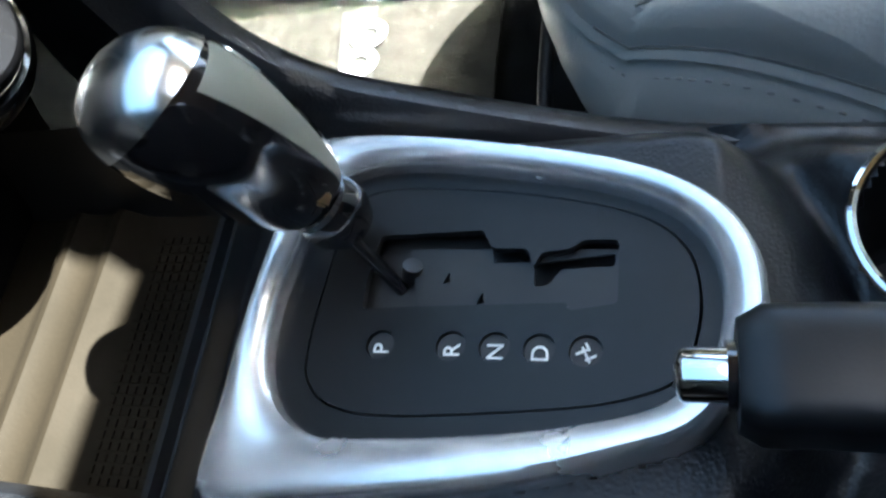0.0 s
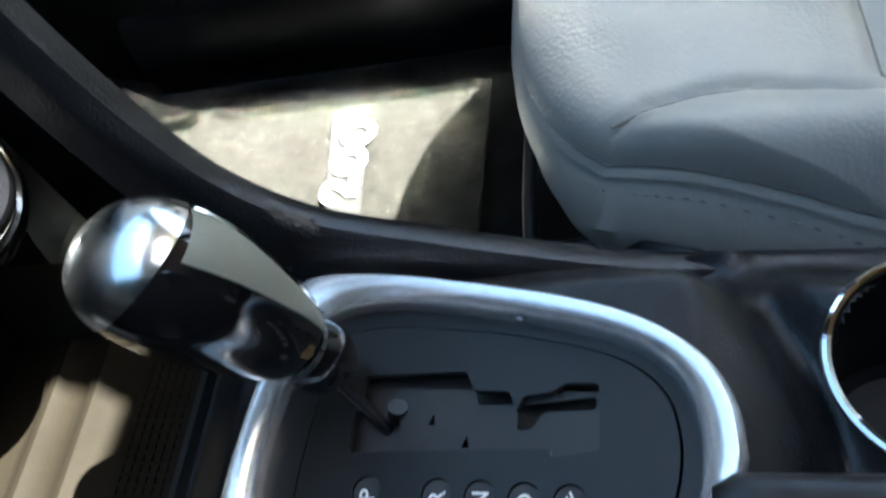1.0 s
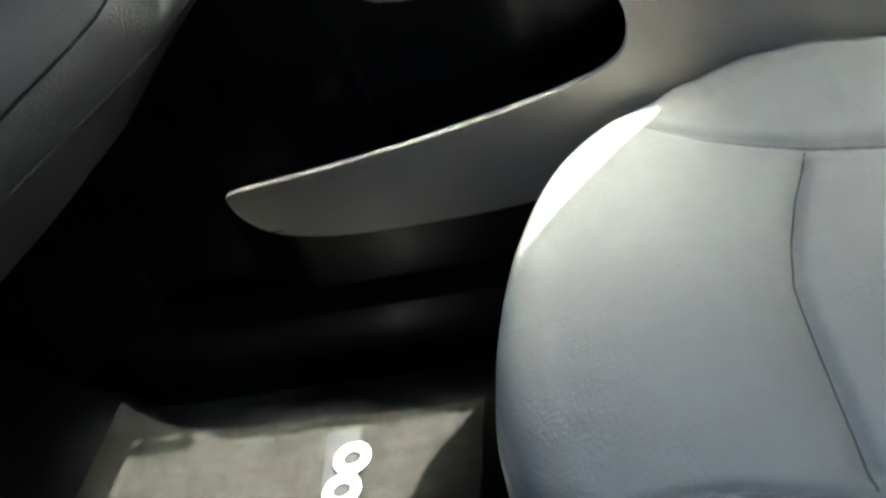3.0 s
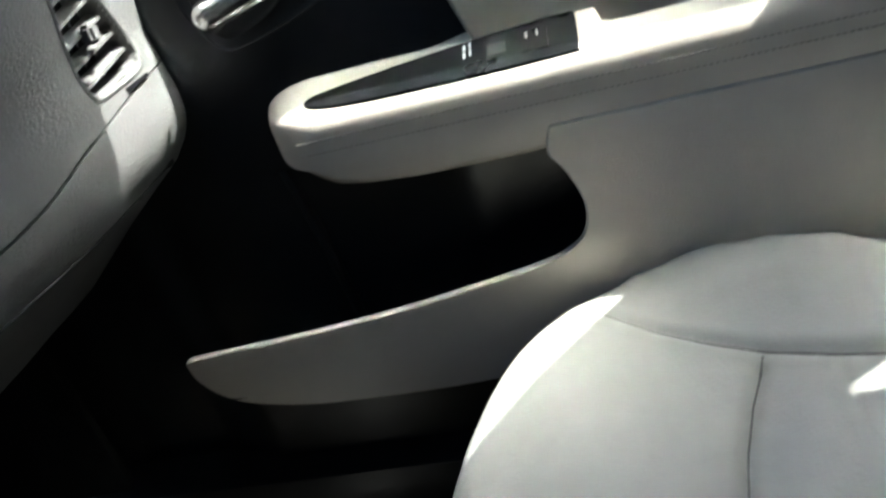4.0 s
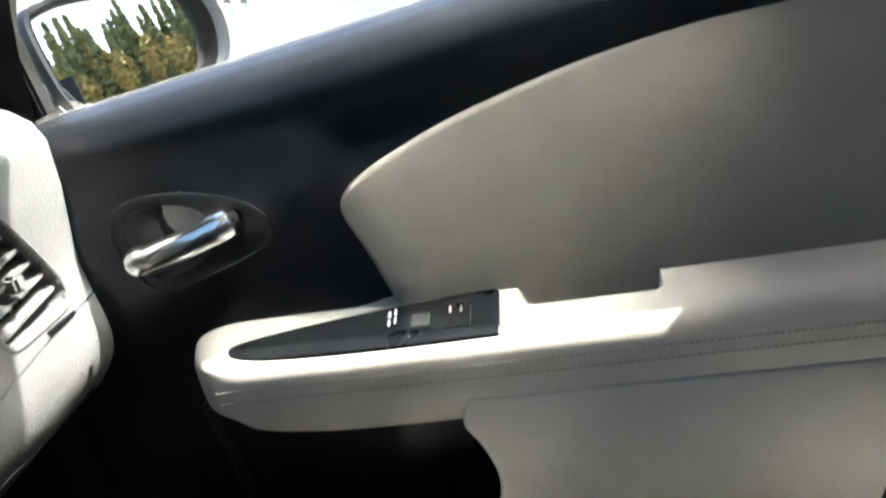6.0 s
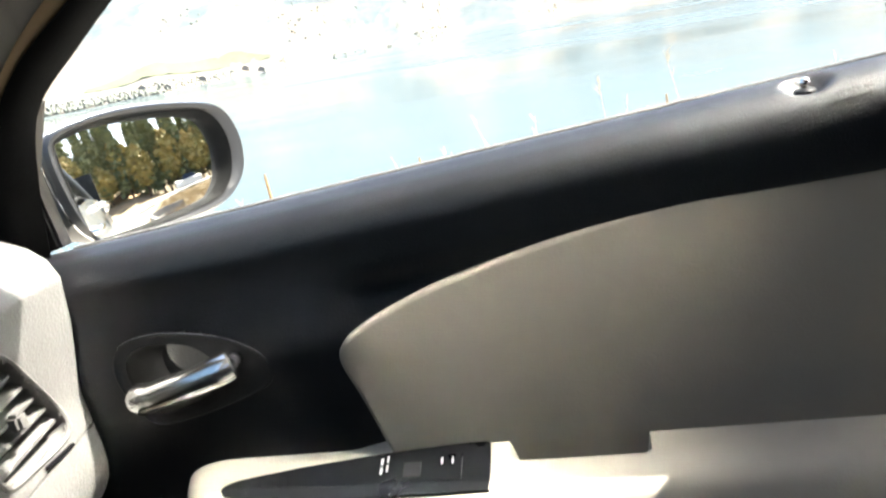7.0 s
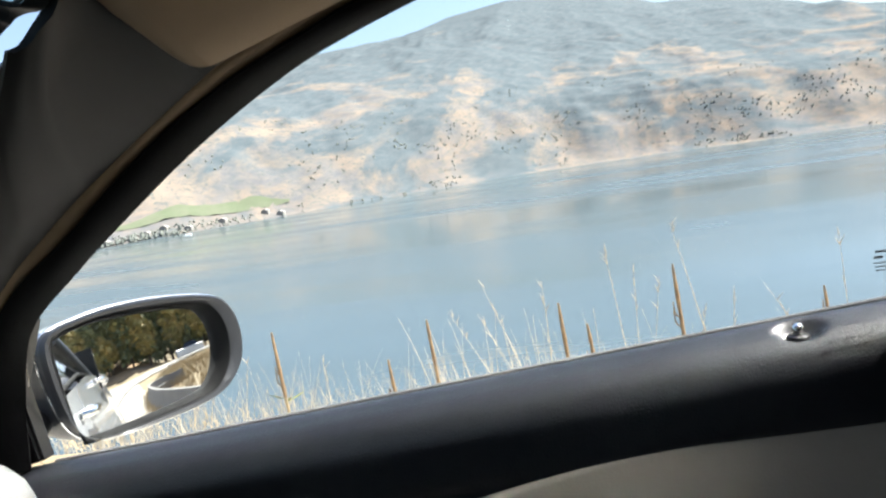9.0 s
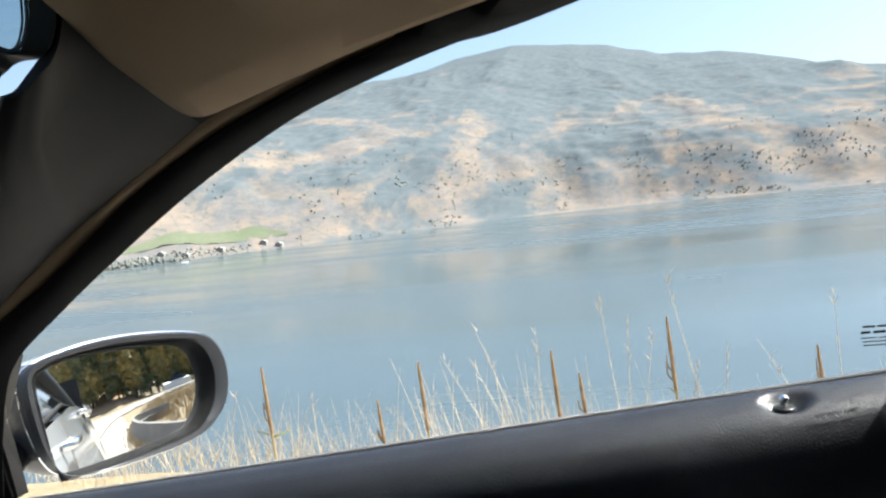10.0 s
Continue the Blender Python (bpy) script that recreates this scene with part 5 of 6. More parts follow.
LEAVES = material("broad leaves turning yellow", (0.26, 0.25, 0.08), 0.8, other=(0.40, 0.29, 0.10), scale=0.6, mix=0.7)
BARK = material("grey brown bark", (0.13, 0.095, 0.07), 0.95, other=(0.08, 0.06, 0.045), scale=6, bump=0.8, bump_scale=30)
LAKE = -38.0


def shore(x):
    """How far away the far shore lies."""
    return sum(shore_line(x + d) for d in (-90, -60, -30, 0, 30, 60, 90)) / 7


def shore_line(x):
    return table(x, [(-2200, 480), (-900, 520), (-560, 600), (-450, 660), (-377, 800), (-276, 880), (-159, 970), (-24, 1100), (125, 1090), (245, 1040), (360, 1036), (700, 1010), (1200, 1060), (2400, 1200)])


def ground_z(x, y):
    if y < 2.6:
        z = -0.30 + 0.7 * step(34, 58, x) * step(-4, 4, y)
        far = step(24, 60, x) * step(0.0, -24.0, y) * 7 + step(55, 110, x) * step(46, 2, y) * 14
        return z + far + 0.02 * noise.noise((x * 0.7, y * 0.7, 0))
    bench = step(7.5, 12.0, x)            # a flat field beside the road behind the car
    edge = 3.9 + 12 * bench
    fall = max(0.0, y - edge) * (1 - step(26, 48, x) * step(120, 80, y))
    return -0.30 + 0.7 * step(34, 58, x) + 0.05 * step(2.6, 3.2, y) - min(fall * 0.55, 40.5) + 0.06 * noise.noise((x * 0.8, y * 0.8, 0)) * step(2.2, 3.2, y) + 0.5 * noise.noise((x * 0.12, y * 0.12, 5)) * step(6, 20, y)


def stretch(lo, hi, near, n):
    """Steps that are close near zero and wide far away."""
    out = sorted({round(math.copysign(near * (math.exp(abs(k) * math.log(max(abs(lo), hi) / near + 1) / n) - 1), k), 3) for k in range(-n, n + 1)})
    return [v for v in out if lo <= v <= hi]


gx, gy = stretch(-900, 900, 2.0, 46), [v for v in stretch(-700, 95, 1.6, 46)]
ground = part("ground", grid(gx, gy, lambda x, y: Vector((x, y, ground_z(x, y)))), GRASS_GROUND, None, "dry grassy roadside dropping steeply to the lake")
tagged(ground, category="ground", kind="structure")
lay = part("pavement", grid(span(-14, 34, 70), span(-7, 2.75, 14), lambda x, y: Vector((x, y + (0.25 * noise.noise((x * 0.8, 0, 4)) if y > 2 else 0) - 1.3 * step(4, 9, x) * (y + 7) / 10, -0.268 + 0.004 * noise.noise((x, y, 1))))), GRAVEL, None, "pale gravel lay-by under the car")
tagged(lay, category="gravel", kind="structure")
ROADLINE = spline([(8, -2.5, 0), (24, -2.0, 0), (36, -0.5, 0), (44, 3.5, 0), (49, 10, 0), (52, 20, 0), (53, 34, 0)], 7)
road = part("road", loft([[Vector((q.x - 2.6 * v * w.y, q.y + 2.6 * v * w.x, ground_z(q.x - 2.6 * v * w.y, q.y + 2.6 * v * w.x) + 0.10)) for v in span(-1, 1, 6)] for q, w in zip(ROADLINE, [(b - a).normalized() for a, b in zip(ROADLINE, ROADLINE[1:])])]), ASPHALT, None, "grey road curving away behind the car")
tagged(road, category="road", kind="structure")

water_mat = bpy.data.materials.new("lake water")
water_mat.use_nodes = True
wt = water_mat.node_tree
wb = wt.nodes["Principled BSDF"]
wb.inputs["Roughness"].default_value = 0.13
wb.inputs["IOR"].default_value = 1.33
wc = wt.nodes.new("ShaderNodeTexCoord")
bumps = None
for sc, st, sx in ((0.16, 0.10, 1.0), (0.03, 0.26, 2.2)):
    mp = wt.nodes.new("ShaderNodeMapping")
    mp.inputs["Scale"].default_value = (sx * 0.6, 1, 1)
    wt.links.new(wc.outputs["Object"], mp.inputs["Vector"])
    tn = wt.nodes.new("ShaderNodeTexNoise")
    tn.inputs["Scale"].default_value, tn.inputs["Detail"].default_value = sc, 6
    wt.links.new(mp.outputs[0], tn.inputs["Vector"])
    bn = wt.nodes.new("ShaderNodeBump")
    bn.inputs["Strength"].default_value, bn.inputs["Distance"].default_value = st, 0.5
    wt.links.new(tn.outputs[0], bn.inputs["Height"])
    if bumps:
        wt.links.new(bumps.outputs[0], bn.inputs["Normal"])
    bumps = bn
wt.links.new(bumps.outputs[0], wb.inputs["Normal"])
# Wind streaks: calm and ruffled bands.
mp = wt.nodes.new("ShaderNodeMapping")
mp.inputs["Scale"].default_value = (0.25, 1, 1)
wt.links.new(wc.outputs["Object"], mp.inputs["Vector"])
tn = wt.nodes.new("ShaderNodeTexNoise")
tn.inputs["Scale"].default_value, tn.inputs["Detail"].default_value = 0.012, 6
wt.links.new(mp.outputs[0], tn.inputs["Vector"])
mr = wt.nodes.new("ShaderNodeMapRange")
mr.inputs["From Min"].default_value, mr.inputs["From Max"].default_value = 0.35, 0.65
mr.inputs["To Min"].default_value, mr.inputs["To Max"].default_value = 0.06, 0.30
wt.links.new(tn.outputs[0], mr.inputs[0])
wt.links.new(mr.outputs[0], wb.inputs["Roughness"])
# A few long pale wakes.
mp = wt.nodes.new("ShaderNodeMapping")
mp.inputs["Scale"].default_value, mp.inputs["Rotation"].default_value = (0.05, 1, 1), (0, 0, radians(4))
wt.links.new(wc.outputs["Object"], mp.inputs["Vector"])
tn = wt.nodes.new("ShaderNodeTexNoise")
tn.inputs["Scale"].default_value, tn.inputs["Detail"].default_value, tn.inputs["Distortion"].default_value = 0.026, 3, 0.3
wt.links.new(mp.outputs[0], tn.inputs["Vector"])
mr = wt.nodes.new("ShaderNodeMapRange")
mr.inputs["From Min"].default_value, mr.inputs["From Max"].default_value = 0.655, 0.70
wt.links.new(tn.outputs[0], mr.inputs[0])
wm = wt.nodes.new("ShaderNodeMix")
wm.data_type = "RGBA"
wm.inputs[6].default_value, wm.inputs[7].default_value = (0.058, 0.080, 0.088, 1), (0.125, 0.145, 0.15, 1)
wt.links.new(mr.outputs[0], wm.inputs[0])
wt.links.new(wm.outputs[2], wb.inputs["Base Color"])
water = part("water", grid(span(-2600, 2600, 26), span(30, 1500, 20), lambda x, y: Vector((x, y, LAKE))), water_mat, None, "calm blue lake with faint ripples")
tagged(water, category="lake", kind="structure")

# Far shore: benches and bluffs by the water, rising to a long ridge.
hill_mat = bpy.data.materials.new("dry forested hillside tinted with haze")
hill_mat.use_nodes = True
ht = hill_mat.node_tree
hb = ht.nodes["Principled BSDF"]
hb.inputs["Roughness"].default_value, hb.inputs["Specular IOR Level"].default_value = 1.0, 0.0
hc = ht.nodes.new("ShaderNodeTexCoord")


def hill_noise(scale, detail, squeeze=1.0, warp=0.0):
    mp = ht.nodes.new("ShaderNodeMapping")
    mp.inputs["Scale"].default_value = (0.9, 0.45 * squeeze, 1.7)
    ht.links.new(hc.outputs["Object"], mp.inputs["Vector"])
    n = ht.nodes.new("ShaderNodeTexNoise")
    n.inputs["Scale"].default_value, n.inputs["Detail"].default_value, n.inputs["Distortion"].default_value = scale, detail, warp
    n.inputs["Roughness"].default_value = 0.68
    ht.links.new(mp.outputs[0], n.inputs["Vector"])
    return n.outputs[0]


def hill_range(value, a, b):
    r = ht.nodes.new("ShaderNodeMapRange")
    r.inputs["From Min"].default_value, r.inputs["From Max"].default_value = a, b
    ht.links.new(value, r.inputs[0])
    return r.outputs[0]


def hill_mix(f, a, b):
    m = ht.nodes.new("ShaderNodeMix")
    m.data_type = "RGBA"
    for s, v in ((6, a), (7, b)):
        if isinstance(v, tuple):
            m.inputs[s].default_value = (*v, 1)
        else:
            ht.links.new(v, m.inputs[s])
    ht.links.new(f, m.inputs[0])
    return m.outputs[2]


# Rock and wood lean blue-grey: the haze of distance is mixed into their colours.
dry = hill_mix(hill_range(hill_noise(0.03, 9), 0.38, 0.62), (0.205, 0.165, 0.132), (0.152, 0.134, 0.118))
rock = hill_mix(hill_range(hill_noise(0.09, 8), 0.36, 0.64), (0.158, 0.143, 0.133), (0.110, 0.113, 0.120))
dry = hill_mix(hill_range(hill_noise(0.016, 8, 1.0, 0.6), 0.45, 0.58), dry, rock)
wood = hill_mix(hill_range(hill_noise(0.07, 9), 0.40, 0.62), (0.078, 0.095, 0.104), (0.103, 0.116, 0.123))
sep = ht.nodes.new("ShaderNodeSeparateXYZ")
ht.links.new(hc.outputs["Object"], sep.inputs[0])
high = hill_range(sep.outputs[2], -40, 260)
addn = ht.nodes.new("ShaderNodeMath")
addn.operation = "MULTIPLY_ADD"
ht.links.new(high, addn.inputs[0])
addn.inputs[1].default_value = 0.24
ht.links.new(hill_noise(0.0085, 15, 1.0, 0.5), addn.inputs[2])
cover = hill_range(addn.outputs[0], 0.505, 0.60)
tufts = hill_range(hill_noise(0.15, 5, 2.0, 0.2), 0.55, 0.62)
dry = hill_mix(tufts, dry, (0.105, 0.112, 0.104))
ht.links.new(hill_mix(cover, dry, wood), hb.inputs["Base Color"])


hill_bump = ht.nodes.new("ShaderNodeBump")
hill_bump.inputs["Strength"].default_value, hill_bump.inputs["Distance"].default_value = 0.25, 5.0
ht.links.new(hill_noise(0.05, 12, 0.9, 0.2), hill_bump.inputs["Height"])
ht.links.new(hill_bump.outputs[0], hb.inputs["Normal"])


def ridge_z(x):
    return table(x, [(-2400, 300), (-1500, 365), (-900, 362), (-658, 368), (-516, 366), (-374, 396), (-170, 410), (74, 381), (277, 334), (380, 322), (461, 317), (560, 300), (640, 274), (852, 228), (1400, 190), (2400, 170)])


def hill_at(x, r):
    """r from 0 at the water to 1 at the ridge line."""
    y0 = shore(x)
    y = lerp(y0, 2400, r)
    up = ridge_z(x) + 40
    base = LAKE + up * (0.025 * step(0.0, 0.03, r) + 0.02 * step(0.02, 0.05, r) + 0.10 * step(0.02, 0.12, r) + 0.85 * max(0, r - 0.02) ** 0.92)
    edge = step(0.0, 0.12, r) * step(1.0, 0.75, r)
    # spurs and gullies that run slantwise down to the water, with smaller ones on them
    wx = x + 90 * noise.noise((x * 0.003, y * 0.003, 5)) + 0.35 * (y - 1000)
    n1 = noise.fractal((x * 0.0028, y * 0.0028, 1.7), 0.9, 2.1, 5)
    n2 = noise.ridged_multi_fractal((wx * 0.0048, y * 0.0022, 4.0), 0.9, 2.1, 5, 0.9, 2.0)
    n3 = noise.ridged_multi_fractal((wx * 0.014 + 3, y * 0.006, 2.0), 0.85, 2.2, 4, 0.9, 2.0)
    rough = 16 * n1 + 11 * (n2 - 1.0) + 1.5 * (n3 - 1.0)
    bluff = 6 * noise.fractal((x * 0.016, y * 0.02, 9), 0.9, 2.2, 4) * step(0.0, 0.02, r) * step(0.3, 0.05, r)
    crest = 5 * noise.noise((x * 0.012, 3, 3)) * step(0.7, 1.0, r)
    z = base + rough * edge * (0.30 + 0.70 * step(0.05, 0.35, r)) + bluff + crest
    # benches and low cliffs along the contours
    bench = 17 + 6 * noise.noise((x * 0.004, y * 0.004, 8))
    z += 0.06 * bench * math.sin(6.283 * z / bench) * step(0.03, 0.10, r) * step(0.85, 0.5, r) * step(-0.3, 0.3, noise.noise((x * 0.006, y * 0.006, 12)))
    return Vector((x, y + 18 * noise.noise((x * 0.012, 0, 2)) * step(0, 0.02, r), z))


RS = [0.0, 0.004, 0.008, 0.014, 0.02, 0.03, 0.04] + span(0.05, 0.45, 110) + span(0.458, 1.0, 70) + [1.05, 1.15]
XS = span(-1500, -820, 40) + span(-810, 1000, 400) + span(1015, 1500, 24)
hills = part("backdrop", grid(XS, RS, hill_at), hill_mat, None, "dry hillside with patches of forest across the lake, haze tinted in")
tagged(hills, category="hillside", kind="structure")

# The vineyard's green is dulled in its colour to carry haze.
FIELD = material("haze dulled vineyard green", (0.105, 0.125, 0.078), 0.95, other=(0.135, 0.142, 0.10), scale=0.05, specular=0.0)
vine = part("vineyard", grid(span(-465, -330, 24), span(0, 1, 8), lambda x, v: hill_at(x, 0.024 + v * 0.011 * (0.3 + 0.7 * step(-465, -420, x)) * (0.2 + 0.8 * step(-330, -365, x))) + Vector((0, 0, 1.1))), FIELD, None, "green vineyard on a bench above the far shore, dulled for haze")
tagged(vine, category="vineyard", kind="stuff")

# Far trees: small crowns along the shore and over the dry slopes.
# Their green is greyed and paled, so the colour holds the haze.
FAR_TREE = material("haze paled far trees", (0.135, 0.148, 0.138), 1.0, other=(0.165, 0.172, 0.15), scale=0.02, mix=0.7, specular=0.0)
rnd = random.Random(4)
bm = bmesh.new()
for k in range(3600):
    x = rnd.uniform(-750, 950)
    r = rnd.choice((rnd.uniform(0.004, 0.02), rnd.uniform(0.01, 0.08), rnd.uniform(0.02, 0.10), rnd.uniform(0.02, 0.16)))
    if k % 30 == 0:
        x = rnd.gauss(-430, 60)
        r = rnd.uniform(0.001, 0.02)
    if noise.fractal((x * 0.014, r * 26, 8), 0.9, 2.1, 3) < 0.05 and k % 30:
        continue
    p = hill_at(x, r)
    if -500 < x < -320 and 0.018 < r < 0.06:
        continue
    h, w = rnd.uniform(1.2, 3.2), rnd.uniform(0.9, 1.8)
    top = bm.verts.new(p + Vector((0, 0, h)))
    ring = [bm.verts.new(p + Vector((math.cos(a) * w * rnd.uniform(0.7, 1.2), math.sin(a) * w, h * 0.28 * rnd.uniform(0.4, 1.3)))) for a in (0.3, 1.5, 2.8, 4.0, 5.2)]
    low = bm.verts.new(p - Vector((0, 0, 1)))
    for i in range(5):
        bm.faces.new((ring[i], ring[(i + 1) % 5], top))
        bm.faces.new((ring[(i + 1) % 5], ring[i], low))
for k in range(300):
    x, r = rnd.choice((rnd.gauss(-470, 30), rnd.gauss(-545, 25), rnd.uniform(-600, -400))), abs(rnd.gauss(0.003, 0.006))
    p = hill_at(x, r)
    h, w = rnd.uniform(2.5, 6.5), rnd.uniform(1.2, 2.6)
    rings = [[p + Vector((math.cos(a) * w * q * rnd.uniform(0.8, 1.15), math.sin(a) * w * q, h * v)) for a in (0.3, 1.5, 2.8, 4.0, 5.2)] for q, v in ((0.45, 0.05), (1.0, 0.35), (0.8, 0.75), (0.15, 1.0))]
    vs = [[bm.verts.new(q) for q in ring] for ring in rings]
    for a, b in zip(vs, vs[1:]):
        for i in range(5):
            bm.faces.new((a[i], a[(i + 1) % 5], b[(i + 1) % 5], b[i]))
far_woods = part("far_woods", bm, FAR_TREE, None, "scattered conifers on the far shore, greyed for haze", smooth=False)
tagged(far_woods, category="trees", kind="stuff")
HOUSE = material("pale house walls", (0.25, 0.235, 0.215), 0.9, scale=0.1)
for k in range(7):
    x = -460 + k * 21 + rnd.uniform(-9, 9)
    p = hill_at(x, 0.006 + 0.004 * (k % 3))
    h = part("house", slab([p + Vector((-4, 0, -1)), p + Vector((4, 0, -1)), p + Vector((4, 0, 3.5)), p + Vector((0, 0, 5.5)), p + Vector((-4, 0, 3.5))], (0, 1, 0), 7), HOUSE, None, "small pale house among trees by the far water", smooth=False)
    tagged(h, category="house", group="far shore houses")
boat = part("boat", loft([[Vector((x, y, LAKE + z)) for y, z in ((-1.0 * s, 0.8), (-0.8 * s, 0.0), (0, -0.2), (0.8 * s, 0.0), (1.0 * s, 0.8), (0.3 * s, 1.6), (-0.3 * s, 1.6))] for x, s in ((-3.5, 0.6), (-2, 1.0), (1.5, 1.0), (3.5, 0.1))], True, True), PAINT, None, "small white motor boat on the lake")
boat.location = (-372, 700, 0)
tagged(boat, category="boat")
boat.rotation_euler = (0, 0, 0.4)

# ---- roadside weeds and grass ----
rnd = random.Random(11)


def blade(bm, p, h, lean_x, lean_y, w, bend=0.3, n=4):
    """A thin three-sided stalk that bends over."""
    prev = None
    for k in range(n + 1):
        s = k / n
        q = Vector(p) + Vector((lean_x * s + lean_x * bend * s * s, lean_y * s, h * s * (1 - 0.12 * bend * s)))
        r = w * (1 - 0.8 * s)
        ring = [bm.verts.new(q + Vector((math.cos(a) * r, math.sin(a) * r, 0))) for a in (0.5, 2.6, 4.7)]
        if prev:
            for i in range(3):
                bm.faces.new((prev[i], prev[(i + 1) % 3], ring[(i + 1) % 3], ring[i]))
        prev = ring
    return q


def verge_z(x, y):
    return ground_z(x, y) - 0.01


for mat_, count, hh, nm, lab in ((STRAW, 4000, (0.12, 0.33), "dry_grass", "golden dry grass along the roadside edge"), (STRAW_PALE, 1000, (0.18, 0.44), "tall_grass", "tall bleached grass stalks along the verge")):
    bm = bmesh.new()
    for k in range(count):
        x = rnd.uniform(-5.0, 3.5)
        y = rnd.uniform(2.3, 4.6)
        thin = 0.55 + 0.45 * step(0.6, -1.6, x)
        if rnd.random() > thin or noise.noise((x * 1.6, y * 1.6, 2)) < -0.18:
            continue
        blade(bm, (x, y, verge_z(x, y)), rnd.uniform(*hh), rnd.gauss(0, 0.07), rnd.gauss(0, 0.06), rnd.uniform(0.0010, 0.0022), rnd.uniform(0, 0.8))
    tagged(part(nm, bm, mat_, None, lab, smooth=False), category="grass", kind="stuff")


def stalk_to(top, base_dx, width, mat, name, label, group):
    """One tall weed stalk whose tip reaches the given place."""
    bm = bmesh.new()
    y = top[1]
    g = verge_z(top[0], y)
    blade(bm, (top[0] + base_dx, y, g), top[2] - g, -base_dx * 0.8, 0.0, width, 0.25, 7)
    for k in range(4):
        s = rnd.uniform(0.75, 0.98)
        blade(bm, (top[0] + base_dx * (1 - s), y, g + (top[2] - g) * s), 0.03, rnd.gauss(0, 0.012), 0.0, width * 0.8, 0.2, 2)
    tagged(part(name, bm, mat, None, label, smooth=False), category="weed", group=group)


def spike_weed(top, length, thick_):
    """A dried mullein: stem, dark seed spike with side shoots, pale leaves at its foot."""
    x, y, z = top
    g = verge_z(x, y)
    weed = thing("seed_spike_weed", "dried brown seed spike weed with yellow leaves at its foot", "weed", group="seed spike weeds")
    part("stem", tube([(x + 0.03, y, g), (x + 0.012, y, z - length)], 0.006, 6), STRAW, weed)
    n = 14
    pts = [(x + 0.012 * (1 - k / n), y, z - length * (1 - k / n)) for k in range(n + 1)]
    part("spike", tube(pts, [thick_ * (0.75 + 0.35 * rnd.random()) * (1 - 0.55 * (k / n) ** 3) for k in range(n + 1)], 7), SPIKE, weed, "dark brown seed spike")
    for k in range(3):
        dx = rnd.choice((-1, 1)) * rnd.uniform(0.006, 0.014)
        b = z - length * rnd.uniform(0.7, 1.0)
        part("side_shoot", tube([(x + 0.012, y, b), (x + dx * 0.8, y, b + 0.03), (x + dx, y, b + rnd.uniform(0.045, 0.08))], [thick_ * 0.3, thick_ * 0.4, thick_ * 0.2], 6), SPIKE, weed)
    for k in range(9):
        bm = bmesh.new()
        a = rnd.uniform(0, 6.28)
        b = rnd.uniform(g + 0.05, z - length)
        d = Vector((math.cos(a), math.sin(a), rnd.uniform(0.2, 0.9))).normalized() * rnd.uniform(0.04, 0.09)
        s = d.cross(Vector((0, 0, 1))).normalized() * 0.010
        p = Vector((x + 0.02, y, b))
        vv = [bm.verts.new(q) for q in (p, p + d * 0.5 + s, p + d, p + d * 0.5 - s)]
        bm.faces.new(vv)
        bmesh.ops.solidify(bm, geom=bm.faces[:], thickness=0.001)
        part("leaf", bm, GREEN_LEAF, weed, smooth=False)


for x, z, dy in ((-1.000, 0.398, 0.0), (-0.555, 0.244, 0.1), (-0.384, 0.379, -0.1), (0.109, 0.388, 0.15), (0.522, 0.481, 0.0), (1.012, 0.346, 0.2), (0.203, 0.30, 0.2)):
    spike_weed((x, 3.0, z), 0.26 if z > 0.35 else 0.18, 0.0085)
for x, z, dx in ((-0.158, 0.501, 0.22), (0.294, 0.596, 0.07), (0.388, 0.501, -0.03), (0.473, 0.464, -0.10), (0.527, 0.657, 0.16), (1.075, 0.536, 0.02), (0.819, 0.399, 0.30), (-0.813, 0.298, 0.02), (0.06, 0.50, 0.0), (-0.19, 0.40, 0.25), (0.72, 0.40, -0.05), (-0.30, 0.42, 0.30), (-1.12, 0.30, -0.10), (0.62, 0.33, -0.12)):
    stalk_to((x, 3.0, z), dx, 0.0032, STRAW_PALE, "weed_stalk", "tall bleached weed stalk bending over", "weed stalks")

bm = bmesh.new()
for k in range(46):
    x = rnd.choice((rnd.gauss(-0.30, 0.12), rnd.gauss(-0.02, 0.13), rnd.uniform(-0.5, 0.6)))
    y = 3.0 + rnd.uniform(-0.15, 0.15)
    g = verge_z(x, y)
    dx = rnd.uniform(-0.16, 0.06)
    blade(bm, (x - dx, y, g), rnd.uniform(0.27, 0.46) - g, dx * 0.6, 0.0, rnd.uniform(0.0016, 0.0032), rnd.uniform(0.3, 1.1), 7)
tagged(part("stalk_clump", bm, STRAW_PALE, None, "clump of bleached bending grass stalks on the verge", smooth=False), category="grass", kind="stuff")

# ---- behind the car, seen in the mirror ----
wall = part("barrier", thick(loft([[Vector((q.x, q.y + d, -0.30 + z)) for d, z in ((-0.16, -0.05), (-0.14, 0.16), (-0.07, 0.32), (-0.05, 0.52), (0.05, 0.52))] for q in spline([(15.5, 3.4, 0), (14.2, 2.2, 0), (12, 1.55, 0), (9, 1.5, 0), (7, 1.7, 0), (5, 2.1, 0), (3.6, 2.8, 0), (2.8, 3.6, 0)], 6)]), 0.25), CONCRETE, None, "low curved concrete barrier beside the lay-by")
tagged(wall, category="barrier")
bm = bmesh.new()
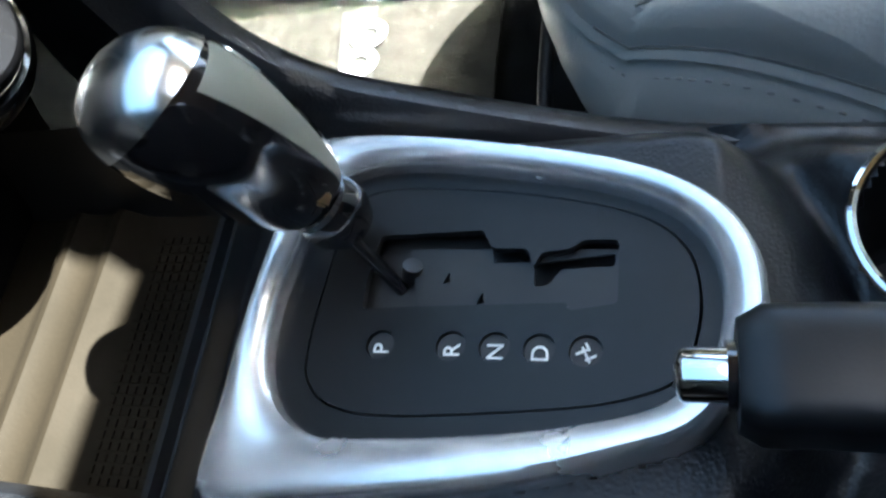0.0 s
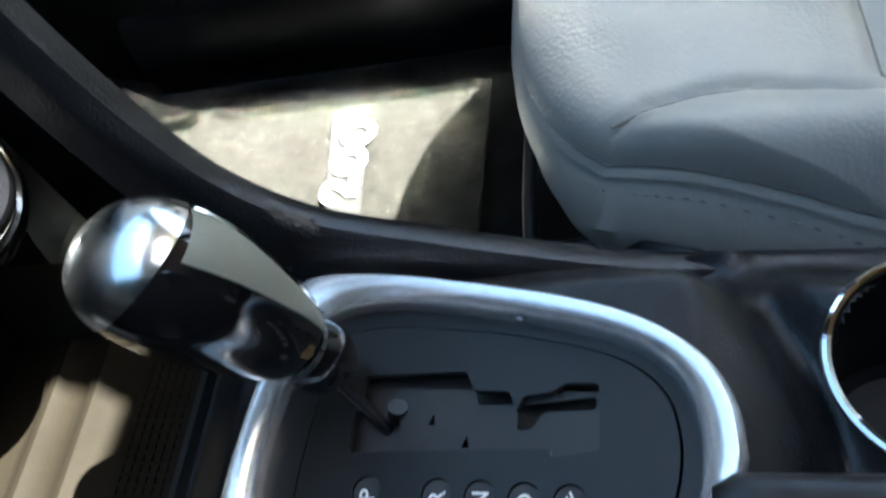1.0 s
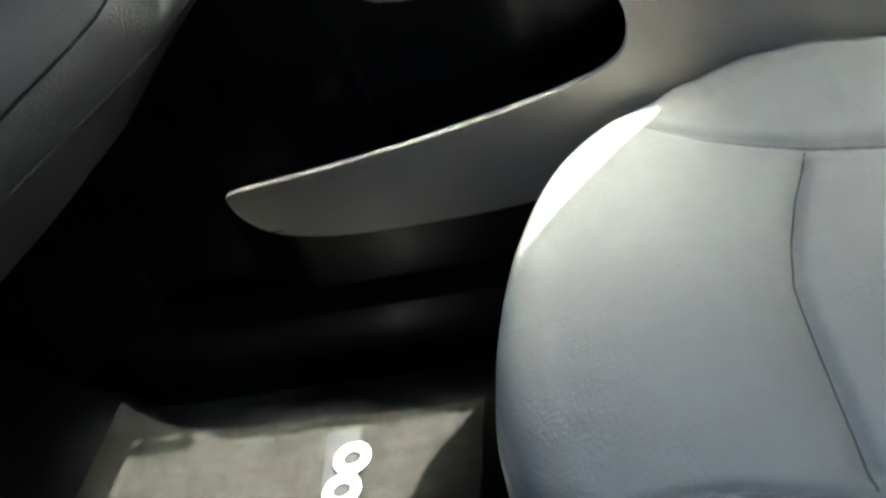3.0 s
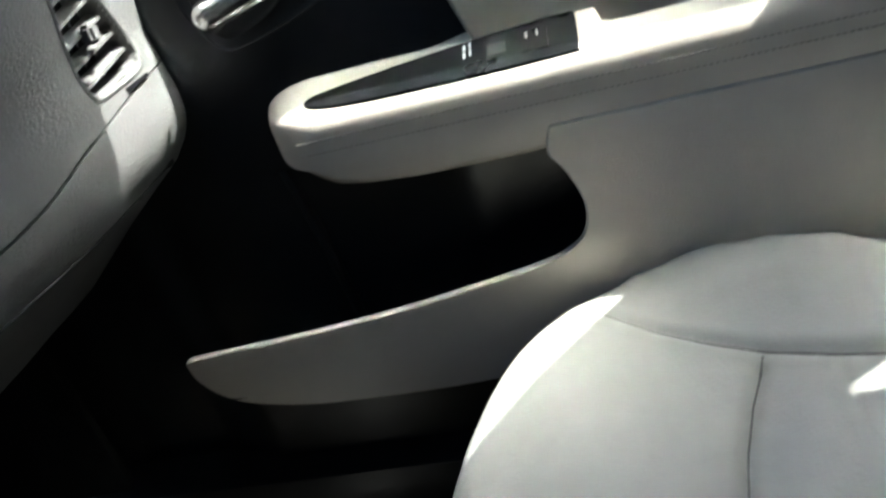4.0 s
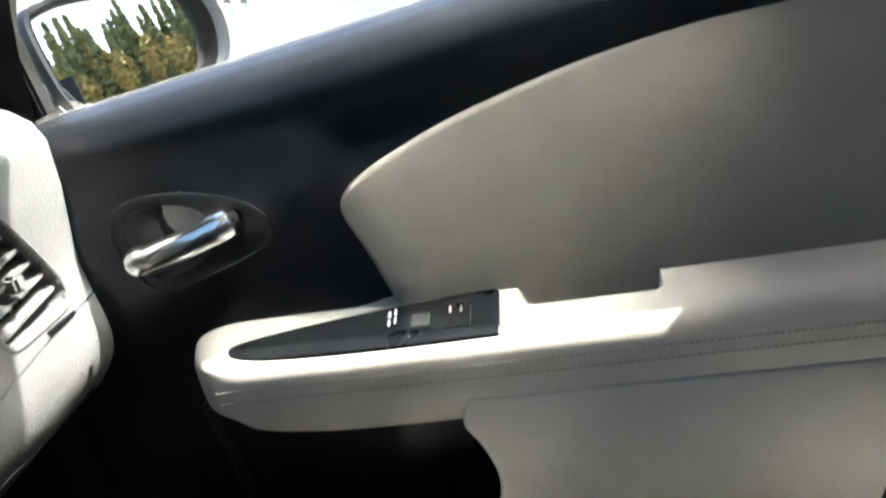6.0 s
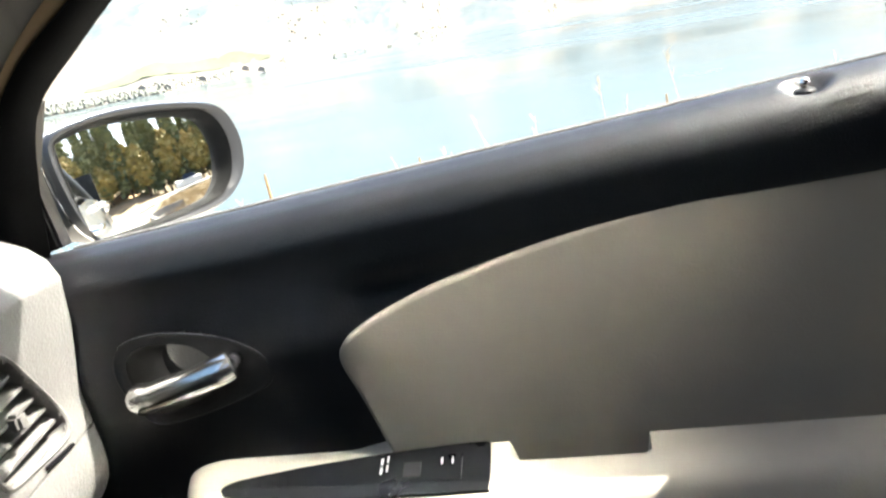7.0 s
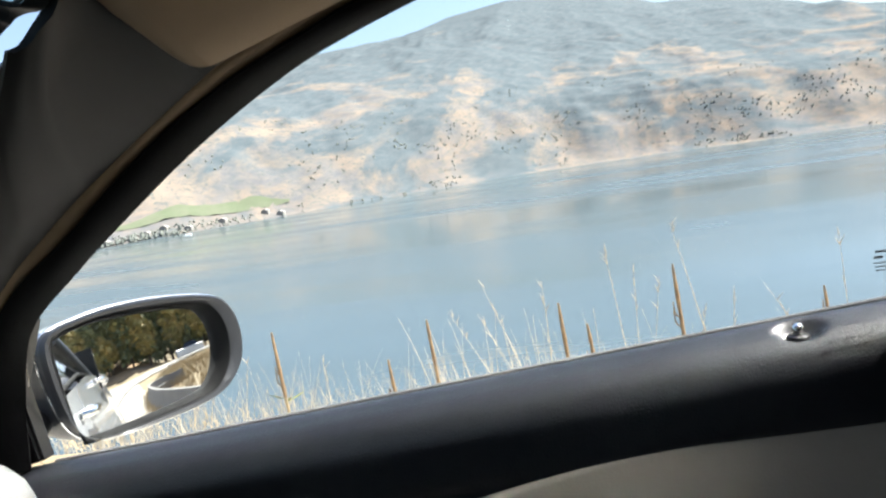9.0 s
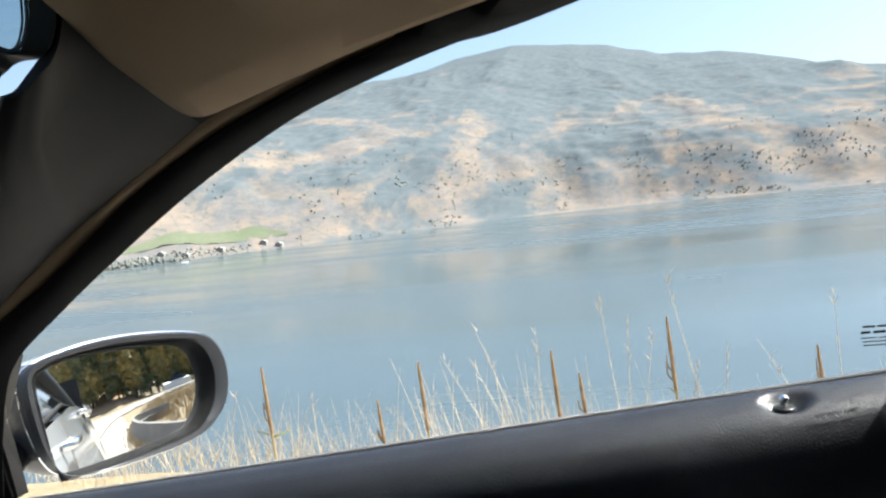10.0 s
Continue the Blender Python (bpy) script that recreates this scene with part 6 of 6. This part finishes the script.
for k in range(5200):
    x, y = rnd.uniform(5, 44), rnd.uniform(2.4, 13)
    if y < 1.9 + 0.0035 * (x - 9) ** 2:
        continue
    blade(bm, (x, y, ground_z(x, y)), rnd.uniform(0.2, 0.5), rnd.gauss(0, 0.1), rnd.gauss(0, 0.1), 0.02, 0.4, 2)
for k in range(900):
    x = rnd.uniform(4.5, 15)
    y = 1.55 + 0.011 * (x - 9.5) ** 2 - abs(rnd.gauss(0.15, 0.14))
    blade(bm, (x, y, ground_z(x, y)), rnd.uniform(0.10, 0.28), rnd.gauss(0, 0.06), rnd.gauss(0, 0.06), 0.012, 0.4, 2)
tagged(part("field_grass", bm, STRAW, None, "golden dry grass field beyond the barrier", smooth=False), category="grass", kind="stuff")


def tree(x, y, h, spread, mat, conifer):
    """A tapered trunk with limbs and a crown of many small leaf clumps."""
    g = ground_z(x, y)
    t = thing("conifer" if conifer else "broadleaf_tree", "tall dark green conifer on the bank" if conifer else "bushy tree turning yellow on the bank", "tree", group="trees behind the car")
    part("trunk", tube([(x, y, g - 0.3), (x + rnd.gauss(0, 0.1), y, g + h * 0.5), (x, y, g + h * 0.95)], [0.22, 0.14, 0.03], 7), BARK, t)
    bm = bmesh.new()
    for k in range(520):
        s = rnd.random() ** 0.8
        if conifer:
            z = g + h * (0.12 + 0.88 * s)
            r = spread * (1 - s) * rnd.uniform(0.35, 1.05) + 0.1
        else:
            z = g + h * (0.25 + 0.72 * s)
            r = spread * math.sin(math.pi * min(0.98, 0.12 + s * 0.85)) * rnd.random() ** 0.4
        a = rnd.uniform(0, 6.283)
        c = Vector((x + math.cos(a) * r, y + math.sin(a) * r, z - (0.25 * r if conifer else 0)))
        w = rnd.uniform(0.35, 0.75)
        d1 = Vector((rnd.gauss(0, 1), rnd.gauss(0, 1), rnd.gauss(0, 0.6))).normalized() * w
        d2 = d1.cross(Vector((rnd.gauss(0, 1), rnd.gauss(0, 1), rnd.gauss(0, 1)))).normalized() * w * 0.7
        q = [bm.verts.new(c + d) for d in (d1, d2, -d1, -d2)]
        top = bm.verts.new(c + d1.cross(d2).normalized() * w * 0.45)
        for i in range(4):
            bm.faces.new((q[i], q[(i + 1) % 4], top))
    part("crown", bm, mat, t, smooth=False)


for k in range(64):
    x = 62 + 7 * (k % 2) + rnd.uniform(0, 5)
    y = -15 + k * 0.75 + rnd.uniform(-1, 1)
    con = rnd.random() < 0.7
    tree(x, y, rnd.uniform(12, 18) if con else rnd.uniform(7, 11), rnd.uniform(2.0, 3.0), CONIFER if con else LEAVES, con)
EARTH = material("bare orange earth bank", (0.48, 0.30, 0.15), 0.95, other=(0.34, 0.22, 0.12), scale=0.5, mix=0.7, bump=1.0, bump_scale=4)
bank = part("bank", thick(grid(span(-26, 44, 50), span(0, 1, 8), lambda y, v: Vector((55 + 15 * v + 1.2 * noise.noise((y * 0.4, v * 2, 1)), y, ground_z(50, min(2.4, y)) - 0.3 + (0.6 + 2.6 * step(9, 1, y)) * v + 0.5 * noise.noise((y * 0.6, v * 3, 5)) * v))), 0.5), EARTH, None, "bare orange earth bank beyond the road")
tagged(bank, category="bank", kind="structure")
car = thing("far_car", "white car driving far behind on the road", "car")
part("body", loft([[Vector((47.5 + y * s, 8.0 + dx, 0.55 + z)) for y, z in ((-0.9, 0.0), (-0.9, 0.75), (-0.7, 0.85), (0.7, 0.85), (0.9, 0.75), (0.9, 0.0))] for dx, s in ((0, 0.9), (0.3, 1), (3.8, 1), (4.2, 0.9))], True, True), PAINT, car)
part("cabin", loft([[Vector((47.5 + y * s, 8.0 + dx, 0.55 + z)) for y, z in ((-0.75, 0.85), (-0.6, 1.4 * h), (0.6, 1.4 * h), (0.75, 0.85))] for dx, s, h in ((0.9, 1, 0.65), (1.6, 1, 1), (2.9, 1, 1), (3.6, 1, 0.65))], True, True), GLOSS, car)
